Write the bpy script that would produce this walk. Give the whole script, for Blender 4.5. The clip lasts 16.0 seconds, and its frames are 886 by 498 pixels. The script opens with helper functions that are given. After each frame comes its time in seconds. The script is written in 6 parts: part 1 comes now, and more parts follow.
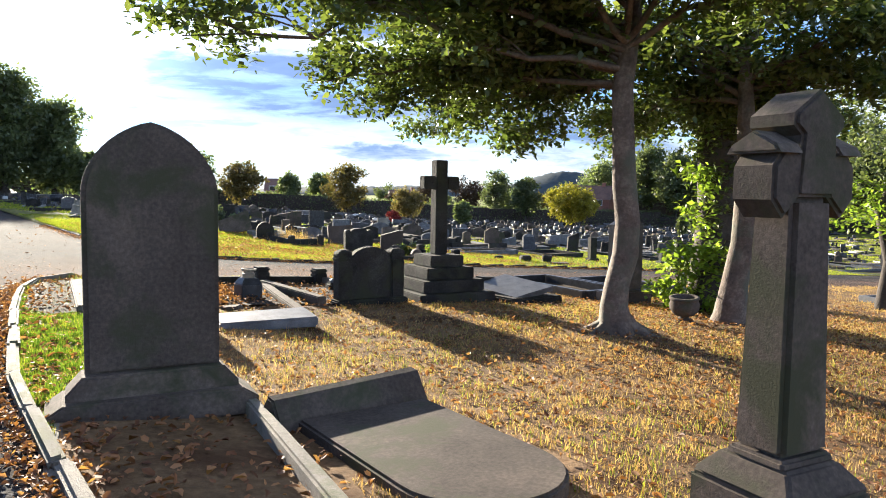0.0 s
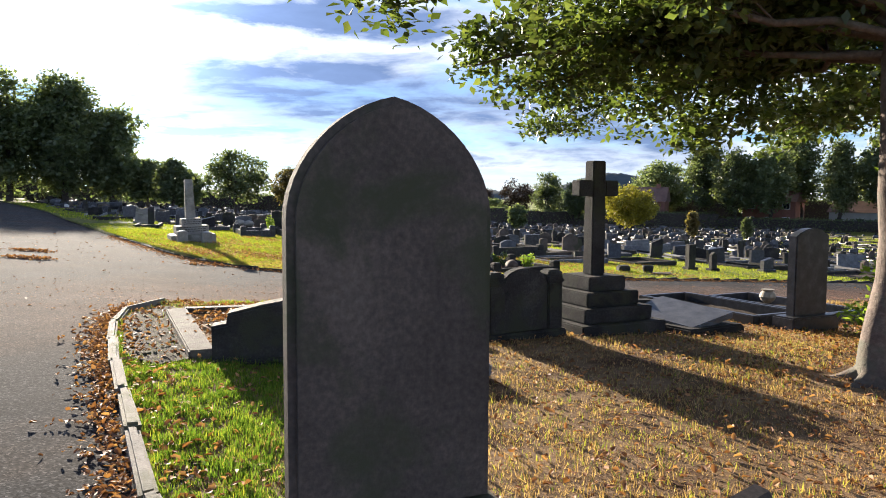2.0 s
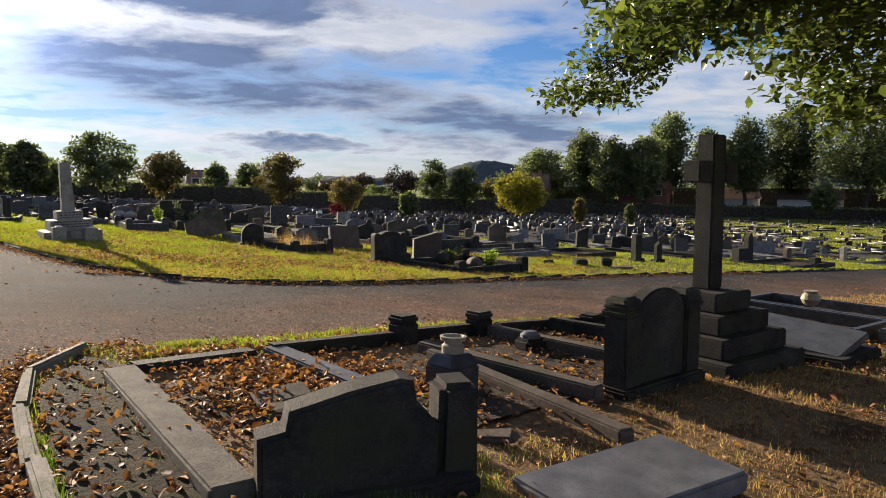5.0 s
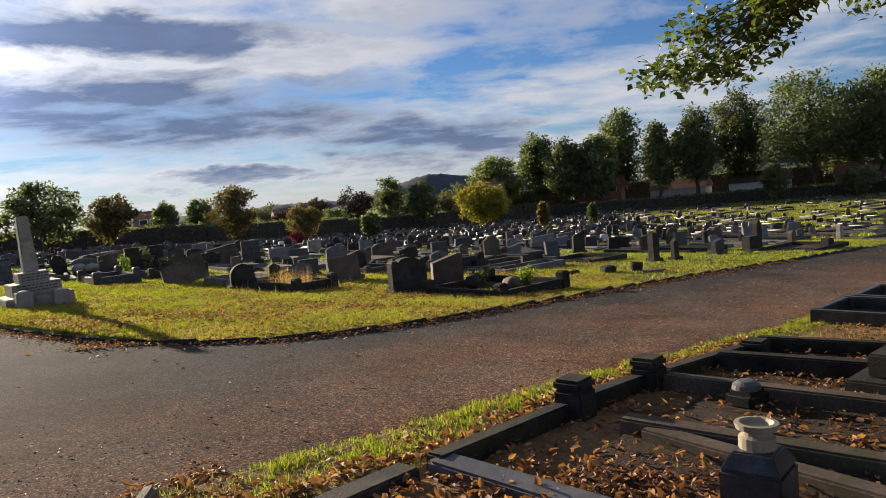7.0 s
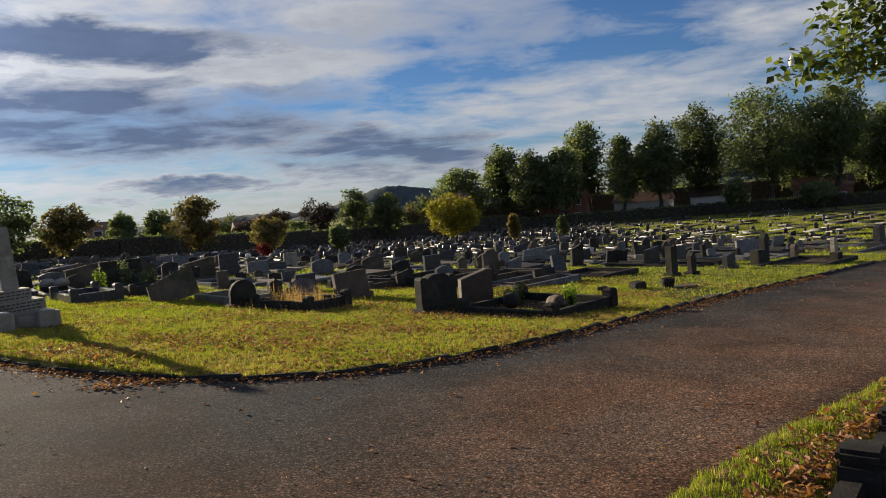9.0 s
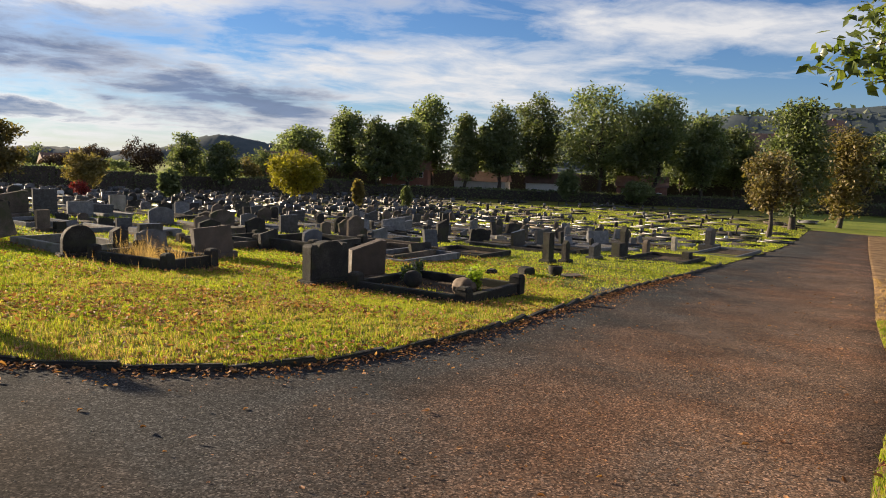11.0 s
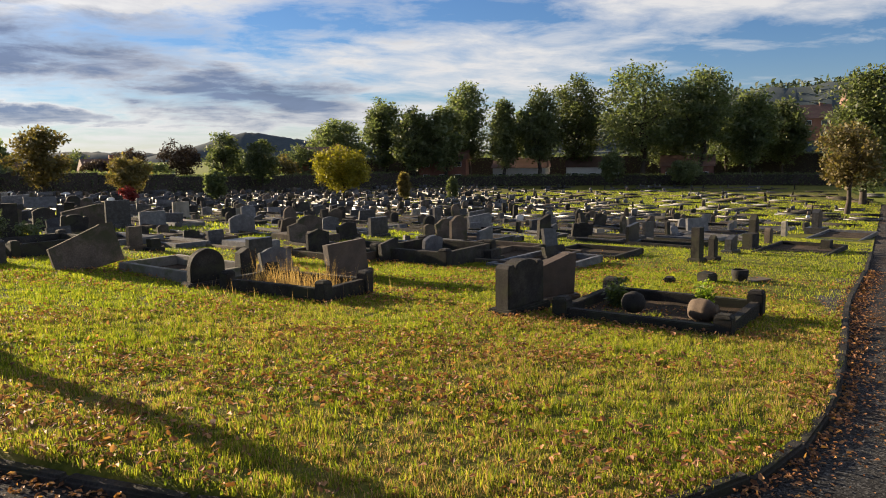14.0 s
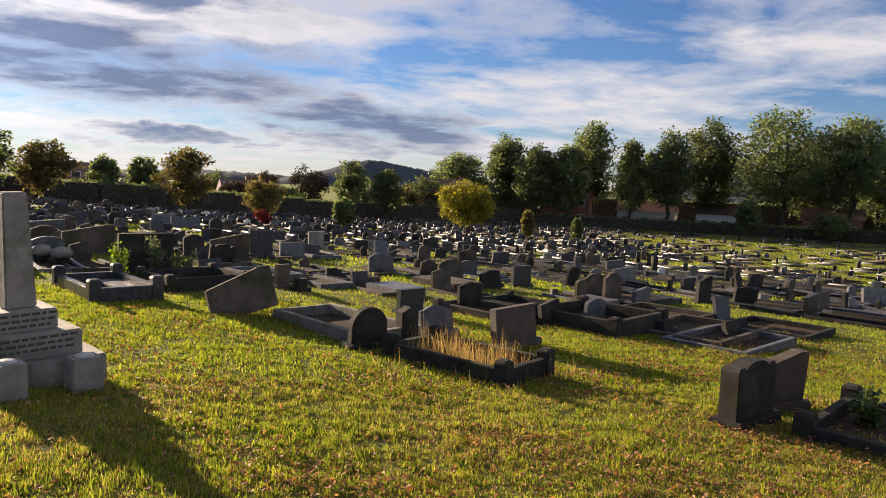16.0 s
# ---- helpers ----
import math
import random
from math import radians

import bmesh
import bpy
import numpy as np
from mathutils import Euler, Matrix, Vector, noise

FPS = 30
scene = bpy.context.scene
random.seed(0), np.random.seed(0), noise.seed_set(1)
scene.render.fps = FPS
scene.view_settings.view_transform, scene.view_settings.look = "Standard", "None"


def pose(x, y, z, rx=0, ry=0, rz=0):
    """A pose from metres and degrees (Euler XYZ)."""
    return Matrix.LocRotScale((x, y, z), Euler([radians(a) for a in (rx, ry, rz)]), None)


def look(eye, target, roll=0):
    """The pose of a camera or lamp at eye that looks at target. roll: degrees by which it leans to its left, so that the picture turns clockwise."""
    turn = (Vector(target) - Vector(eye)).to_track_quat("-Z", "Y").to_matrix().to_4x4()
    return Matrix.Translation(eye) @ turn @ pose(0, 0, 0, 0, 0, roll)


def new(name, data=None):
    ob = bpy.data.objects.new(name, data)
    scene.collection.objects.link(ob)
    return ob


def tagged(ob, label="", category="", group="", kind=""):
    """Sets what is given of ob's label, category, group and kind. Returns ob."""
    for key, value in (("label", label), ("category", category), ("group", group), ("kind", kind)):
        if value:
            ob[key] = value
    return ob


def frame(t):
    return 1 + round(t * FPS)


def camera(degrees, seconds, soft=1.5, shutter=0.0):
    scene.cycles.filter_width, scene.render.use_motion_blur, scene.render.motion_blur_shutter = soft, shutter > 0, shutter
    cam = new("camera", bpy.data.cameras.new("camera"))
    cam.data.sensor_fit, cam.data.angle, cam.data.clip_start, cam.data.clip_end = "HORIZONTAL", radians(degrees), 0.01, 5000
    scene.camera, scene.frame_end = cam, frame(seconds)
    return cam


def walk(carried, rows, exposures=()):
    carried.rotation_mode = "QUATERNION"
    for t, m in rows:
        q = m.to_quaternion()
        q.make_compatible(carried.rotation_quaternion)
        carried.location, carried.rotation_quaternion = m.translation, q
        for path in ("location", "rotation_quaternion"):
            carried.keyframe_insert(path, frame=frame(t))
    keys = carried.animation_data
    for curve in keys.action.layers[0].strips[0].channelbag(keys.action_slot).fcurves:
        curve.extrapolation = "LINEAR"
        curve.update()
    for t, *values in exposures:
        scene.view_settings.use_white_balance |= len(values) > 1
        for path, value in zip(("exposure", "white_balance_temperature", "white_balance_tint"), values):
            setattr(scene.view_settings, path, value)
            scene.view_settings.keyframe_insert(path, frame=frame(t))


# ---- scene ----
cam = camera(63.9, 16.0, 1.0)
PATH = [
    (0, (1.142, -0.818, 1.657), (1.132, 1.176, 1.502), 0.9),
    (0.5, (0.803, -0.41, 1.646), (0.792, 1.584, 1.492), 0.5),
    (1, (0.552, -0.019, 1.638), (0.544, 1.975, 1.481), 0.4),
    (1.5, (0.226, 0.42, 1.687), (0.184, 2.414, 1.53), 0.4),
    (2, (-0.168, 0.798, 1.703), (-0.3, 2.788, 1.556), 0.3),
    (2.5, (-0.421, 1.225, 1.657), (-0.554, 3.214, 1.498), 0.4),
    (3, (-0.769, 1.644, 1.662), (-0.899, 3.633, 1.5), 0.1),
    (3.5, (-1.069, 2.059, 1.71), (-1.116, 4.052, 1.543), 0.3),
    (3.7, (-1.147, 2.203, 1.687), (-1.14, 4.196, 1.519), 0.3),
    (5.8, (-2.362, 4.109, 1.713), (-2.076, 6.079, 1.519), 0.0),
    (6, (-2.466, 4.307, 1.738), (-2.161, 6.274, 1.541), -0.1),
    (6.5, (-2.689, 4.764, 1.729), (-2.347, 6.725, 1.53), -0.3),
    (7, (-3.047, 5.222, 1.767), (-2.703, 7.186, 1.622), -5.3),
    (7.5, (-3.367, 5.558, 1.834), (-2.866, 7.488, 1.681), -5.0),
    (8, (-3.672, 5.908, 1.821), (-3.119, 7.823, 1.661), -4.6),
    (8.5, (-4.0, 6.33, 1.834), (-3.664, 8.298, 1.709), -5.0),
    (9, (-4.152, 6.685, 1.86), (-3.689, 8.627, 1.738), -5.0),
    (9.5, (-4.235, 7.143, 1.875), (-3.626, 9.043, 1.733), -4.1),
    (9.7, (-4.26, 7.293, 1.873), (-3.56, 9.161, 1.724), -3.6),
    (11.8, (-5.209, 9.145, 1.872), (-4.299, 10.903, 1.584), 2.5),
    (12, (-5.293, 9.352, 1.881), (-4.451, 11.142, 1.584), 2.2),
    (12.5, (-5.557, 9.815, 1.889), (-4.879, 11.673, 1.595), 1.9),
    (13, (-5.716, 10.283, 1.948), (-4.901, 12.088, 1.67), 1.6),
    (13.5, (-5.838, 10.811, 2.008), (-5.011, 12.613, 1.74), -1.1),
    (14, (-6.099, 11.309, 2.007), (-5.271, 13.11, 1.744), -0.9),
    (14.5, (-6.241, 11.788, 2.008), (-5.468, 13.613, 1.741), -0.9),
    (14.7, (-6.318, 11.98, 2.056), (-5.642, 13.844, 1.793), -1.2),
    (15, (-6.399, 12.265, 2.085), (-5.865, 14.174, 1.816), -1.1),
    (15.5, (-6.528, 12.667, 2.229), (-5.989, 14.574, 1.961), 1.2),
    (16, (-6.59, 12.911, 2.354), (-6.052, 14.83, 2.18), 2.2),
]
EXPOSURES = [(0, 2.4, 5350, 10), (2, 2.05, 5400, 13), (3.5, 1.82, 5650, 16), (6, 1.2, 5800, 14), (7, 1.25, 5850, 14), (9, 0.95, 5850, 12), (9.7, 1.1, 6000, 13), (12, 1.85, 6250, 13), (13.5, 1.6, 6250, 12), (16, 1.55, 6250, 18)]
walk(cam, [(t, look(eye, target, roll)) for t, eye, target, roll in PATH], EXPOSURES)

# ---- light ----
SUN_AZ, SUN_EL = radians(31.0), radians(12.6)          # left of +y, above the horizon
SUN_DIR = Vector((-math.sin(SUN_AZ) * math.cos(SUN_EL), math.cos(SUN_AZ) * math.cos(SUN_EL), math.sin(SUN_EL)))
sun_data = bpy.data.lights.new("sun", "SUN")
sun_data.energy, sun_data.angle, sun_data.color = 5.0, radians(0.6), (1.0, 0.79, 0.52)
sun = new("sun", sun_data)
sun.matrix_world = look((0, 0, 60), tuple(Vector((0, 0, 60)) - SUN_DIR))


class Nodes:
    """Short hand for building a node tree."""

    def __init__(self, tree):
        self.t = tree
        tree.nodes.clear()

    def add(self, kind, **inputs):
        n = self.t.nodes.new(kind)
        for k, v in inputs.items():
            key = int(k[1:]) if k[0] == "i" and k[1:].isdigit() else k.replace("_", " ")
            if hasattr(v, "is_output"):
                self.t.links.new(v, n.inputs[key])
            else:
                n.inputs[key].default_value = v
        return n

    def math(self, op, a, b=0.0, clamp=False):
        n = self.t.nodes.new("ShaderNodeMath")
        n.operation, n.use_clamp = op, clamp
        for i, v in enumerate((a, b)):
            if hasattr(v, "is_output"):
                self.t.links.new(v, n.inputs[i])
            else:
                n.inputs[i].default_value = v
        return n.outputs[0]

    def noise(self, vec, scale, detail=4.0, rough=0.55, dist=0.0):
        n = self.add("ShaderNodeTexNoise", Vector=vec, Scale=scale, Detail=detail, Roughness=rough, Distortion=dist)
        return n.outputs["Fac"]

    def ramp(self, fac, stops, mode="LINEAR"):
        n = self.t.nodes.new("ShaderNodeValToRGB")
        n.color_ramp.interpolation = mode
        els = n.color_ramp.elements
        while len(els) < len(stops):
            els.new(0.5)
        for e, (p, c) in zip(els, stops):
            e.position, e.color = p, (*c, 1) if len(c) == 3 else c
        self.t.links.new(fac, n.inputs[0])
        return n.outputs[0]

    def mix(self, fac, a, b, mode="MIX"):
        n = self.t.nodes.new("ShaderNodeMix")
        n.data_type, n.blend_type = "RGBA", mode
        for i, v in ((0, fac), (6, a), (7, b)):
            if hasattr(v, "is_output"):
                self.t.links.new(v, n.inputs[i])
            else:
                n.inputs[i].default_value = (*v, 1) if isinstance(v, tuple) and len(v) == 3 else v
        return n.outputs[2]


def grey(v):
    return (v, v, v)


# Sky: clear evening air with long streaks of cloud that brighten towards the sun.
world = bpy.data.worlds.new("sky")
scene.world = world
world.use_nodes = True
N = Nodes(world.node_tree)
sky = N.t.nodes.new("ShaderNodeTexSky")
sky.sky_type, sky.sun_disc = "NISHITA", False
sky.sun_elevation, sky.sun_rotation = SUN_EL, -SUN_AZ
sky.air_density, sky.dust_density, sky.ozone_density = 1.0, 0.1, 2.0
co = N.t.nodes.new("ShaderNodeTexCoord").outputs["Generated"]
sep = N.add("ShaderNodeSeparateXYZ", Vector=co)
up = N.math("MAXIMUM", sep.outputs[2], 0.0)
den = N.math("ADD", up, 0.10)
plane = N.add("ShaderNodeCombineXYZ", X=N.math("DIVIDE", sep.outputs[0], den), Y=N.math("DIVIDE", sep.outputs[1], den), Z=0.0).outputs[0]
warp = N.add("ShaderNodeMapping", Vector=plane, Rotation=(0, 0, radians(22)), Scale=(0.42, 1.0, 1.0), Location=(3.1, 1.7, 0)).outputs[0]
big = N.noise(warp, 0.70, 7.0, 0.56, 0.25)
fine = N.noise(plane, 2.2, 8.0, 0.62, 0.4)
cover = N.math("ADD", N.math("MULTIPLY", big, 0.62), N.math("MULTIPLY", fine, 0.38))
# Bearing from +y and height above the horizon, in degrees, ruffled a little.
bearing = N.math("MULTIPLY", N.math("ARCTAN2", sep.outputs[0], sep.outputs[1]), 57.3)
rise = N.math("MULTIPLY", N.math("ARCSINE", sep.outputs[2]), 57.3)
flatpos = N.add("ShaderNodeCombineXYZ", X=N.math("MULTIPLY", bearing, 0.11), Y=N.math("MULTIPLY", rise, 0.42), Z=0.0).outputs[0]
ruffle = N.math("SUBTRACT", N.noise(flatpos, 1.0, 7.0, 0.62, 0.3), 0.5)
rise_r = N.math("ADD", rise, N.math("MULTIPLY", ruffle, 5.0))
bearing_r = N.math("ADD", bearing, N.math("MULTIPLY", N.math("SUBTRACT", N.noise(flatpos, 0.8, 5.0, 0.6), 0.5), 16.0))


def bank(at, half_wide, up_at, half_high, lean=0.0):
    """How deep a direction lies inside one long bank of cloud: 1 at its core, 0 outside."""
    dx = N.math("DIVIDE", N.math("SUBTRACT", bearing_r, at), half_wide)
    dz = N.math("DIVIDE", N.math("SUBTRACT", N.math("SUBTRACT", rise_r, up_at), N.math("MULTIPLY", N.math("SUBTRACT", bearing_r, at), lean)), half_high)
    return N.math("SUBTRACT", 1.0, N.math("ADD", N.math("MULTIPLY", dx, dx), N.math("MULTIPLY", dz, dz)), True)


def most(items):
    out = items[0]
    for q in items[1:]:
        out = N.math("MAXIMUM", out, q)
    return out


grey_banks = most([bank(-13, 23, 8.0, 3.6, -0.02), bank(9.5, 11, 4.6, 2.7, -0.05), bank(-14, 17, 13.6, 2.0, -0.03), bank(-5, 9, 3.0, 0.9), bank(-48, 22, 9.0, 3.5)])
white_banks = most([bank(-12, 26, 2.6, 2.2), bank(-8, 24, 11.6, 1.7), bank(-10, 26, 17.5, 3.0, -0.05), bank(14, 9, 7.4, 1.3, 0.03), bank(42, 29, 9.0, 3.8, 0.10), bank(22, 16, 3.4, 1.6, 0.04), bank(-33, 12, 13.5, 6.0)])
clear_gap = most([bank(24, 22, 12.5, 5.0, 0.16), bank(4, 8, 9.0, 1.6)])
billow = N.math("ADD", 0.5, N.math("MULTIPLY", N.math("SUBTRACT", cover, 0.5), 1.6))
cover_w = N.math("SUBTRACT", N.math("ADD", billow, N.math("ADD", N.math("MULTIPLY", white_banks, 0.15), N.math("MULTIPLY", grey_banks, 0.25))), N.math("MULTIPLY", clear_gap, 0.10))
mask = N.ramp(cover_w, [(0.43, grey(0.0)), (0.70, grey(1.0))])
thick = N.ramp(N.math("ADD", billow, N.math("SUBTRACT", N.math("MULTIPLY", grey_banks, 0.56), N.math("MULTIPLY", white_banks, 0.05))), [(0.58, grey(0.0)), (0.98, grey(1.0))])
toward = N.add("ShaderNodeVectorMath", i0=co, i1=tuple(SUN_DIR))
toward.operation = "DOT_PRODUCT"
ahead = N.math("MAXIMUM", toward.outputs["Value"], 0.0)
glow = N.math("POWER", ahead, 14.0)
glow2 = N.math("POWER", ahead, 90.0)
behind = N.math("MAXIMUM", N.math("MULTIPLY", toward.outputs["Value"], -1.0), 0.0)
lit = N.math("ADD", N.math("ADD", 5.6, N.math("MULTIPLY", behind, 5.0)), N.math("ADD", N.math("MULTIPLY", glow, 3.0), N.math("MULTIPLY", glow2, 16.0)))
dark = N.math("ADD", N.math("ADD", 1.75, N.math("MULTIPLY", behind, 3.0)), N.math("ADD", N.math("MULTIPLY", glow, 0.5), N.math("MULTIPLY", glow2, 7.0)))
lit_c = N.mix(1.0, (0.99, 0.96, 0.90), N.add("ShaderNodeCombineXYZ", X=lit, Y=lit, Z=lit).outputs[0], "MULTIPLY")
shade = N.math("ADD", 0.72, N.math("MULTIPLY", N.noise(flatpos, 1.7, 6.0, 0.62, 0.4), 0.62))
dark = N.math("MULTIPLY", dark, shade)
dark_c = N.mix(1.0, (0.72, 0.90, 1.32), N.add("ShaderNodeCombineXYZ", X=dark, Y=dark, Z=dark).outputs[0], "MULTIPLY")
cloud = N.mix(thick, lit_c, dark_c)
clear = N.mix(1.0, sky.outputs[0], (0.43, 0.57, 0.80), "MULTIPLY")
haze = N.math("POWER", N.math("SUBTRACT", 1.0, up, True), 26.0)
clear = N.mix(N.math("MULTIPLY", haze, 0.75), clear, (5.6, 5.0, 4.2))
whole = N.mix(N.math("MULTIPLY", mask, N.math("SUBTRACT", 0.95, N.math("MULTIPLY", haze, 0.2))), clear, cloud)
bg = N.add("ShaderNodeBackground", Color=whole, Strength=0.05)
N.t.links.new(bg.outputs[0], N.add("ShaderNodeOutputWorld").inputs[0])

# ---- materials ----


def material(name, stops, scale=3.0, fine=40.0, rough=0.85, bump=0.3, metal=0.0, spots=None, translucent=0.0, island=0.0, obj=0.0, bump_scale=None, spec=0.5, spot_scale=2.0):
    """A surface whose colour varies at two scales; spots: a second colour in patches; island or obj: how far pieces differ."""
    m = bpy.data.materials.new(name)
    m.use_nodes = True
    n = Nodes(m.node_tree)
    pos = n.t.nodes.new("ShaderNodeTexCoord").outputs["Object"] if obj else n.t.nodes.new("ShaderNodeNewGeometry").outputs["Position"]
    if obj:
        rnd = n.t.nodes.new("ShaderNodeObjectInfo").outputs["Random"]
        pos = n.add("ShaderNodeVectorMath", i0=pos, i1=n.add("ShaderNodeCombineXYZ", X=n.math("MULTIPLY", rnd, 37.0), Y=n.math("MULTIPLY", rnd, 91.0), Z=rnd).outputs[0]).outputs[0]
    a, b = n.noise(pos, scale, 5.0, 0.6), n.noise(pos, fine, 3.0, 0.6)
    fac = n.math("ADD", n.math("MULTIPLY", a, 0.62), n.math("MULTIPLY", b, 0.38))
    if island:
        r = n.t.nodes.new("ShaderNodeNewGeometry").outputs["Random Per Island"]
        fac = n.math("ADD", n.math("MULTIPLY", fac, 1.0 - island), n.math("MULTIPLY", r, island))
    k = len(stops)
    lo, hi = (0.32, 0.68) if not island else (0.32 - 0.3 * island, 0.68 + 0.3 * island)
    col = n.ramp(fac, [(lo + (hi - lo) * i / max(1, k - 1), c) for i, c in enumerate(stops)])
    if obj:
        rnd2 = n.t.nodes.new("ShaderNodeObjectInfo").outputs["Random"]
        v = n.math("ADD", 1.0 - obj, n.math("MULTIPLY", rnd2, 2.0 * obj))
        col = n.mix(1.0, col, n.add("ShaderNodeCombineXYZ", X=v, Y=v, Z=v).outputs[0], "MULTIPLY")
    if spots:
        col = n.mix(n.ramp(n.noise(pos, spot_scale, 6.0, 0.65, 0.4), [(0.50, grey(0.0)), (0.62, grey(1.0))]), col, spots)
    p = n.add("ShaderNodeBsdfPrincipled", Base_Color=col, Roughness=rough, Metallic=metal)
    p.inputs["Specular IOR Level"].default_value = spec
    if bump:
        h = n.math("ADD", n.math("MULTIPLY", n.noise(pos, bump_scale or fine * 1.7, 4.0, 0.7), 0.7), n.math("MULTIPLY", a, 0.5))
        n.t.links.new(n.add("ShaderNodeBump", Strength=bump, Distance=0.02, Height=h).outputs[0], p.inputs["Normal"])
    out = p.outputs[0]
    if translucent:
        tr = n.add("ShaderNodeBsdfTranslucent", Color=n.mix(1.0, col, (1.35, 1.45, 0.7), "MULTIPLY"))
        out = n.add("ShaderNodeMixShader", i0=translucent, i1=p.outputs[0], i2=tr.outputs[0]).outputs[0]
    n.t.links.new(out, n.add("ShaderNodeOutputMaterial").inputs[0])
    return m


def asphalt():
    """Old asphalt: small bound stones of differing tone, worn patches and rusty stains."""
    m = bpy.data.materials.new("asphalt")
    m.use_nodes = True
    n = Nodes(m.node_tree)
    pos = n.t.nodes.new("ShaderNodeNewGeometry").outputs["Position"]
    cell = n.add("ShaderNodeTexVoronoi", Vector=pos, Scale=95.0)
    tone = n.add("ShaderNodeSeparateXYZ", Vector=cell.outputs["Color"]).outputs[0]
    stones = n.ramp(tone, [(0.0, (0.015, 0.015, 0.0155)), (0.5, (0.038, 0.0375, 0.037)), (0.85, (0.066, 0.065, 0.063)), (1.0, (0.14, 0.136, 0.13))])
    worn = n.ramp(n.noise(pos, 0.9, 6.0, 0.65, 0.3), [(0.35, grey(0.72)), (0.65, grey(1.25))])
    col = n.mix(1.0, stones, worn, "MULTIPLY")
    rust = n.ramp(n.noise(pos, 0.33, 6.0, 0.65, 0.6), [(0.46, grey(0.0)), (0.66, grey(0.6))])
    col = n.mix(rust, col, n.mix(1.0, col, (1.5, 1.05, 0.75), "MULTIPLY"))
    # Leaf crumbs and red dust swept towards the verge of the grave row.
    xyz = n.add("ShaderNodeSeparateXYZ", Vector=pos)
    far = n.math("ADD", n.math("MULTIPLY", xyz.outputs[0], -0.514), n.math("MULTIPLY", xyz.outputs[1], 0.857))
    near = n.ramp(n.math("MULTIPLY", n.math("ADD", far, -6.5), 0.3), [(0.05, grey(0.0)), (0.85, grey(1.0))])
    far = n.math("SUBTRACT", n.math("DIVIDE", n.math("SUBTRACT", far, 9.94), 4.5), n.math("MULTIPLY", n.noise(pos, 0.8, 6.0, 0.65, 0.4), 0.9))
    dust = n.ramp(n.math("ADD", far, 0.5), [(0.1, grey(1.0)), (0.75, grey(0.0))])
    east = n.ramp(n.math("MULTIPLY", n.math("ADD", xyz.outputs[0], 8.0), 0.12), [(0.15, grey(0.0)), (0.65, grey(0.95))])
    crumbs = n.ramp(n.noise(pos, 26.0, 4.0, 0.7), [(0.40, grey(0.45)), (0.60, grey(1.0))])
    col = n.mix(n.math("MULTIPLY", n.math("MULTIPLY", n.math("MULTIPLY", dust, near), east), crumbs), col, n.mix(1.0, col, (3.6, 2.3, 1.55), "MULTIPLY"))
    p = n.add("ShaderNodeBsdfPrincipled", Base_Color=col, Roughness=1.0)
    p.inputs["Specular IOR Level"].default_value = 0.04
    hgt = n.math("ADD", n.math("MULTIPLY", tone, 0.5), n.math("MULTIPLY", n.noise(pos, 3.0, 4.0), 0.6))
    n.t.links.new(n.add("ShaderNodeBump", Strength=0.5, Distance=0.006, Height=hgt).outputs[0], p.inputs["Normal"])
    n.t.links.new(p.outputs[0], n.add("ShaderNodeOutputMaterial").inputs[0])
    return m


M_ASPHALT = asphalt()
M_TURF = material("turf", [(0.03, 0.042, 0.008), (0.09, 0.10, 0.016), (0.19, 0.16, 0.04)], 1.6, 14.0, 0.95, 1.0, spots=(0.16, 0.14, 0.035), bump_scale=30.0, spec=0.1)
M_DRY = material("dry turf", [(0.085, 0.055, 0.027), (0.19, 0.122, 0.062), (0.31, 0.205, 0.11)], 1.1, 22.0, 0.95, 1.0, spots=(0.09, 0.05, 0.025), bump_scale=40.0, spec=0.1)
M_FIELD = material("far meadow", [(0.08, 0.11, 0.014), (0.14, 0.17, 0.025), (0.2, 0.2, 0.04)], 0.25, 3.0, 0.95, 0.8, bump_scale=9.0, spec=0.1)
M_SOIL = material("soil", [(0.02, 0.015, 0.01), (0.05, 0.036, 0.024), (0.085, 0.062, 0.042)], 2.5, 60.0, 0.95, 1.0, bump_scale=50.0, spec=0.15)
M_MOSSY = material("mossy soil", [(0.012, 0.009, 0.006), (0.036, 0.027, 0.016), (0.075, 0.055, 0.031)], 2.5, 50.0, 0.95, 1.0, spots=(0.042, 0.040, 0.013), bump_scale=45.0, spec=0.1, spot_scale=5.0)
M_STONE = material("weathered sandstone", [(0.047, 0.037, 0.030), (0.095, 0.076, 0.061), (0.175, 0.138, 0.105)], 1.6, 45.0, 0.9, 0.2, obj=0.2, spots=(0.06, 0.06, 0.034), bump_scale=110.0, spec=0.15)
M_SOOT = material("sooty stone", [(0.014, 0.013, 0.012), (0.034, 0.031, 0.028), (0.075, 0.067, 0.058)], 3.0, 60.0, 0.8, 0.5, obj=0.25, spots=(0.045, 0.045, 0.028), bump_scale=90.0, spec=0.15)
M_PALE = material("pale limestone", [(0.15, 0.135, 0.11), (0.25, 0.225, 0.185), (0.36, 0.33, 0.27)], 3.0, 60.0, 0.8, 0.4, obj=0.15, spots=(0.16, 0.15, 0.11), bump_scale=80.0)
M_MARBLE = material("white marble", [(0.50, 0.49, 0.46), (0.62, 0.61, 0.58), (0.72, 0.71, 0.68)], 3.0, 50.0, 0.45, 0.15, obj=0.1, spots=(0.40, 0.38, 0.33))
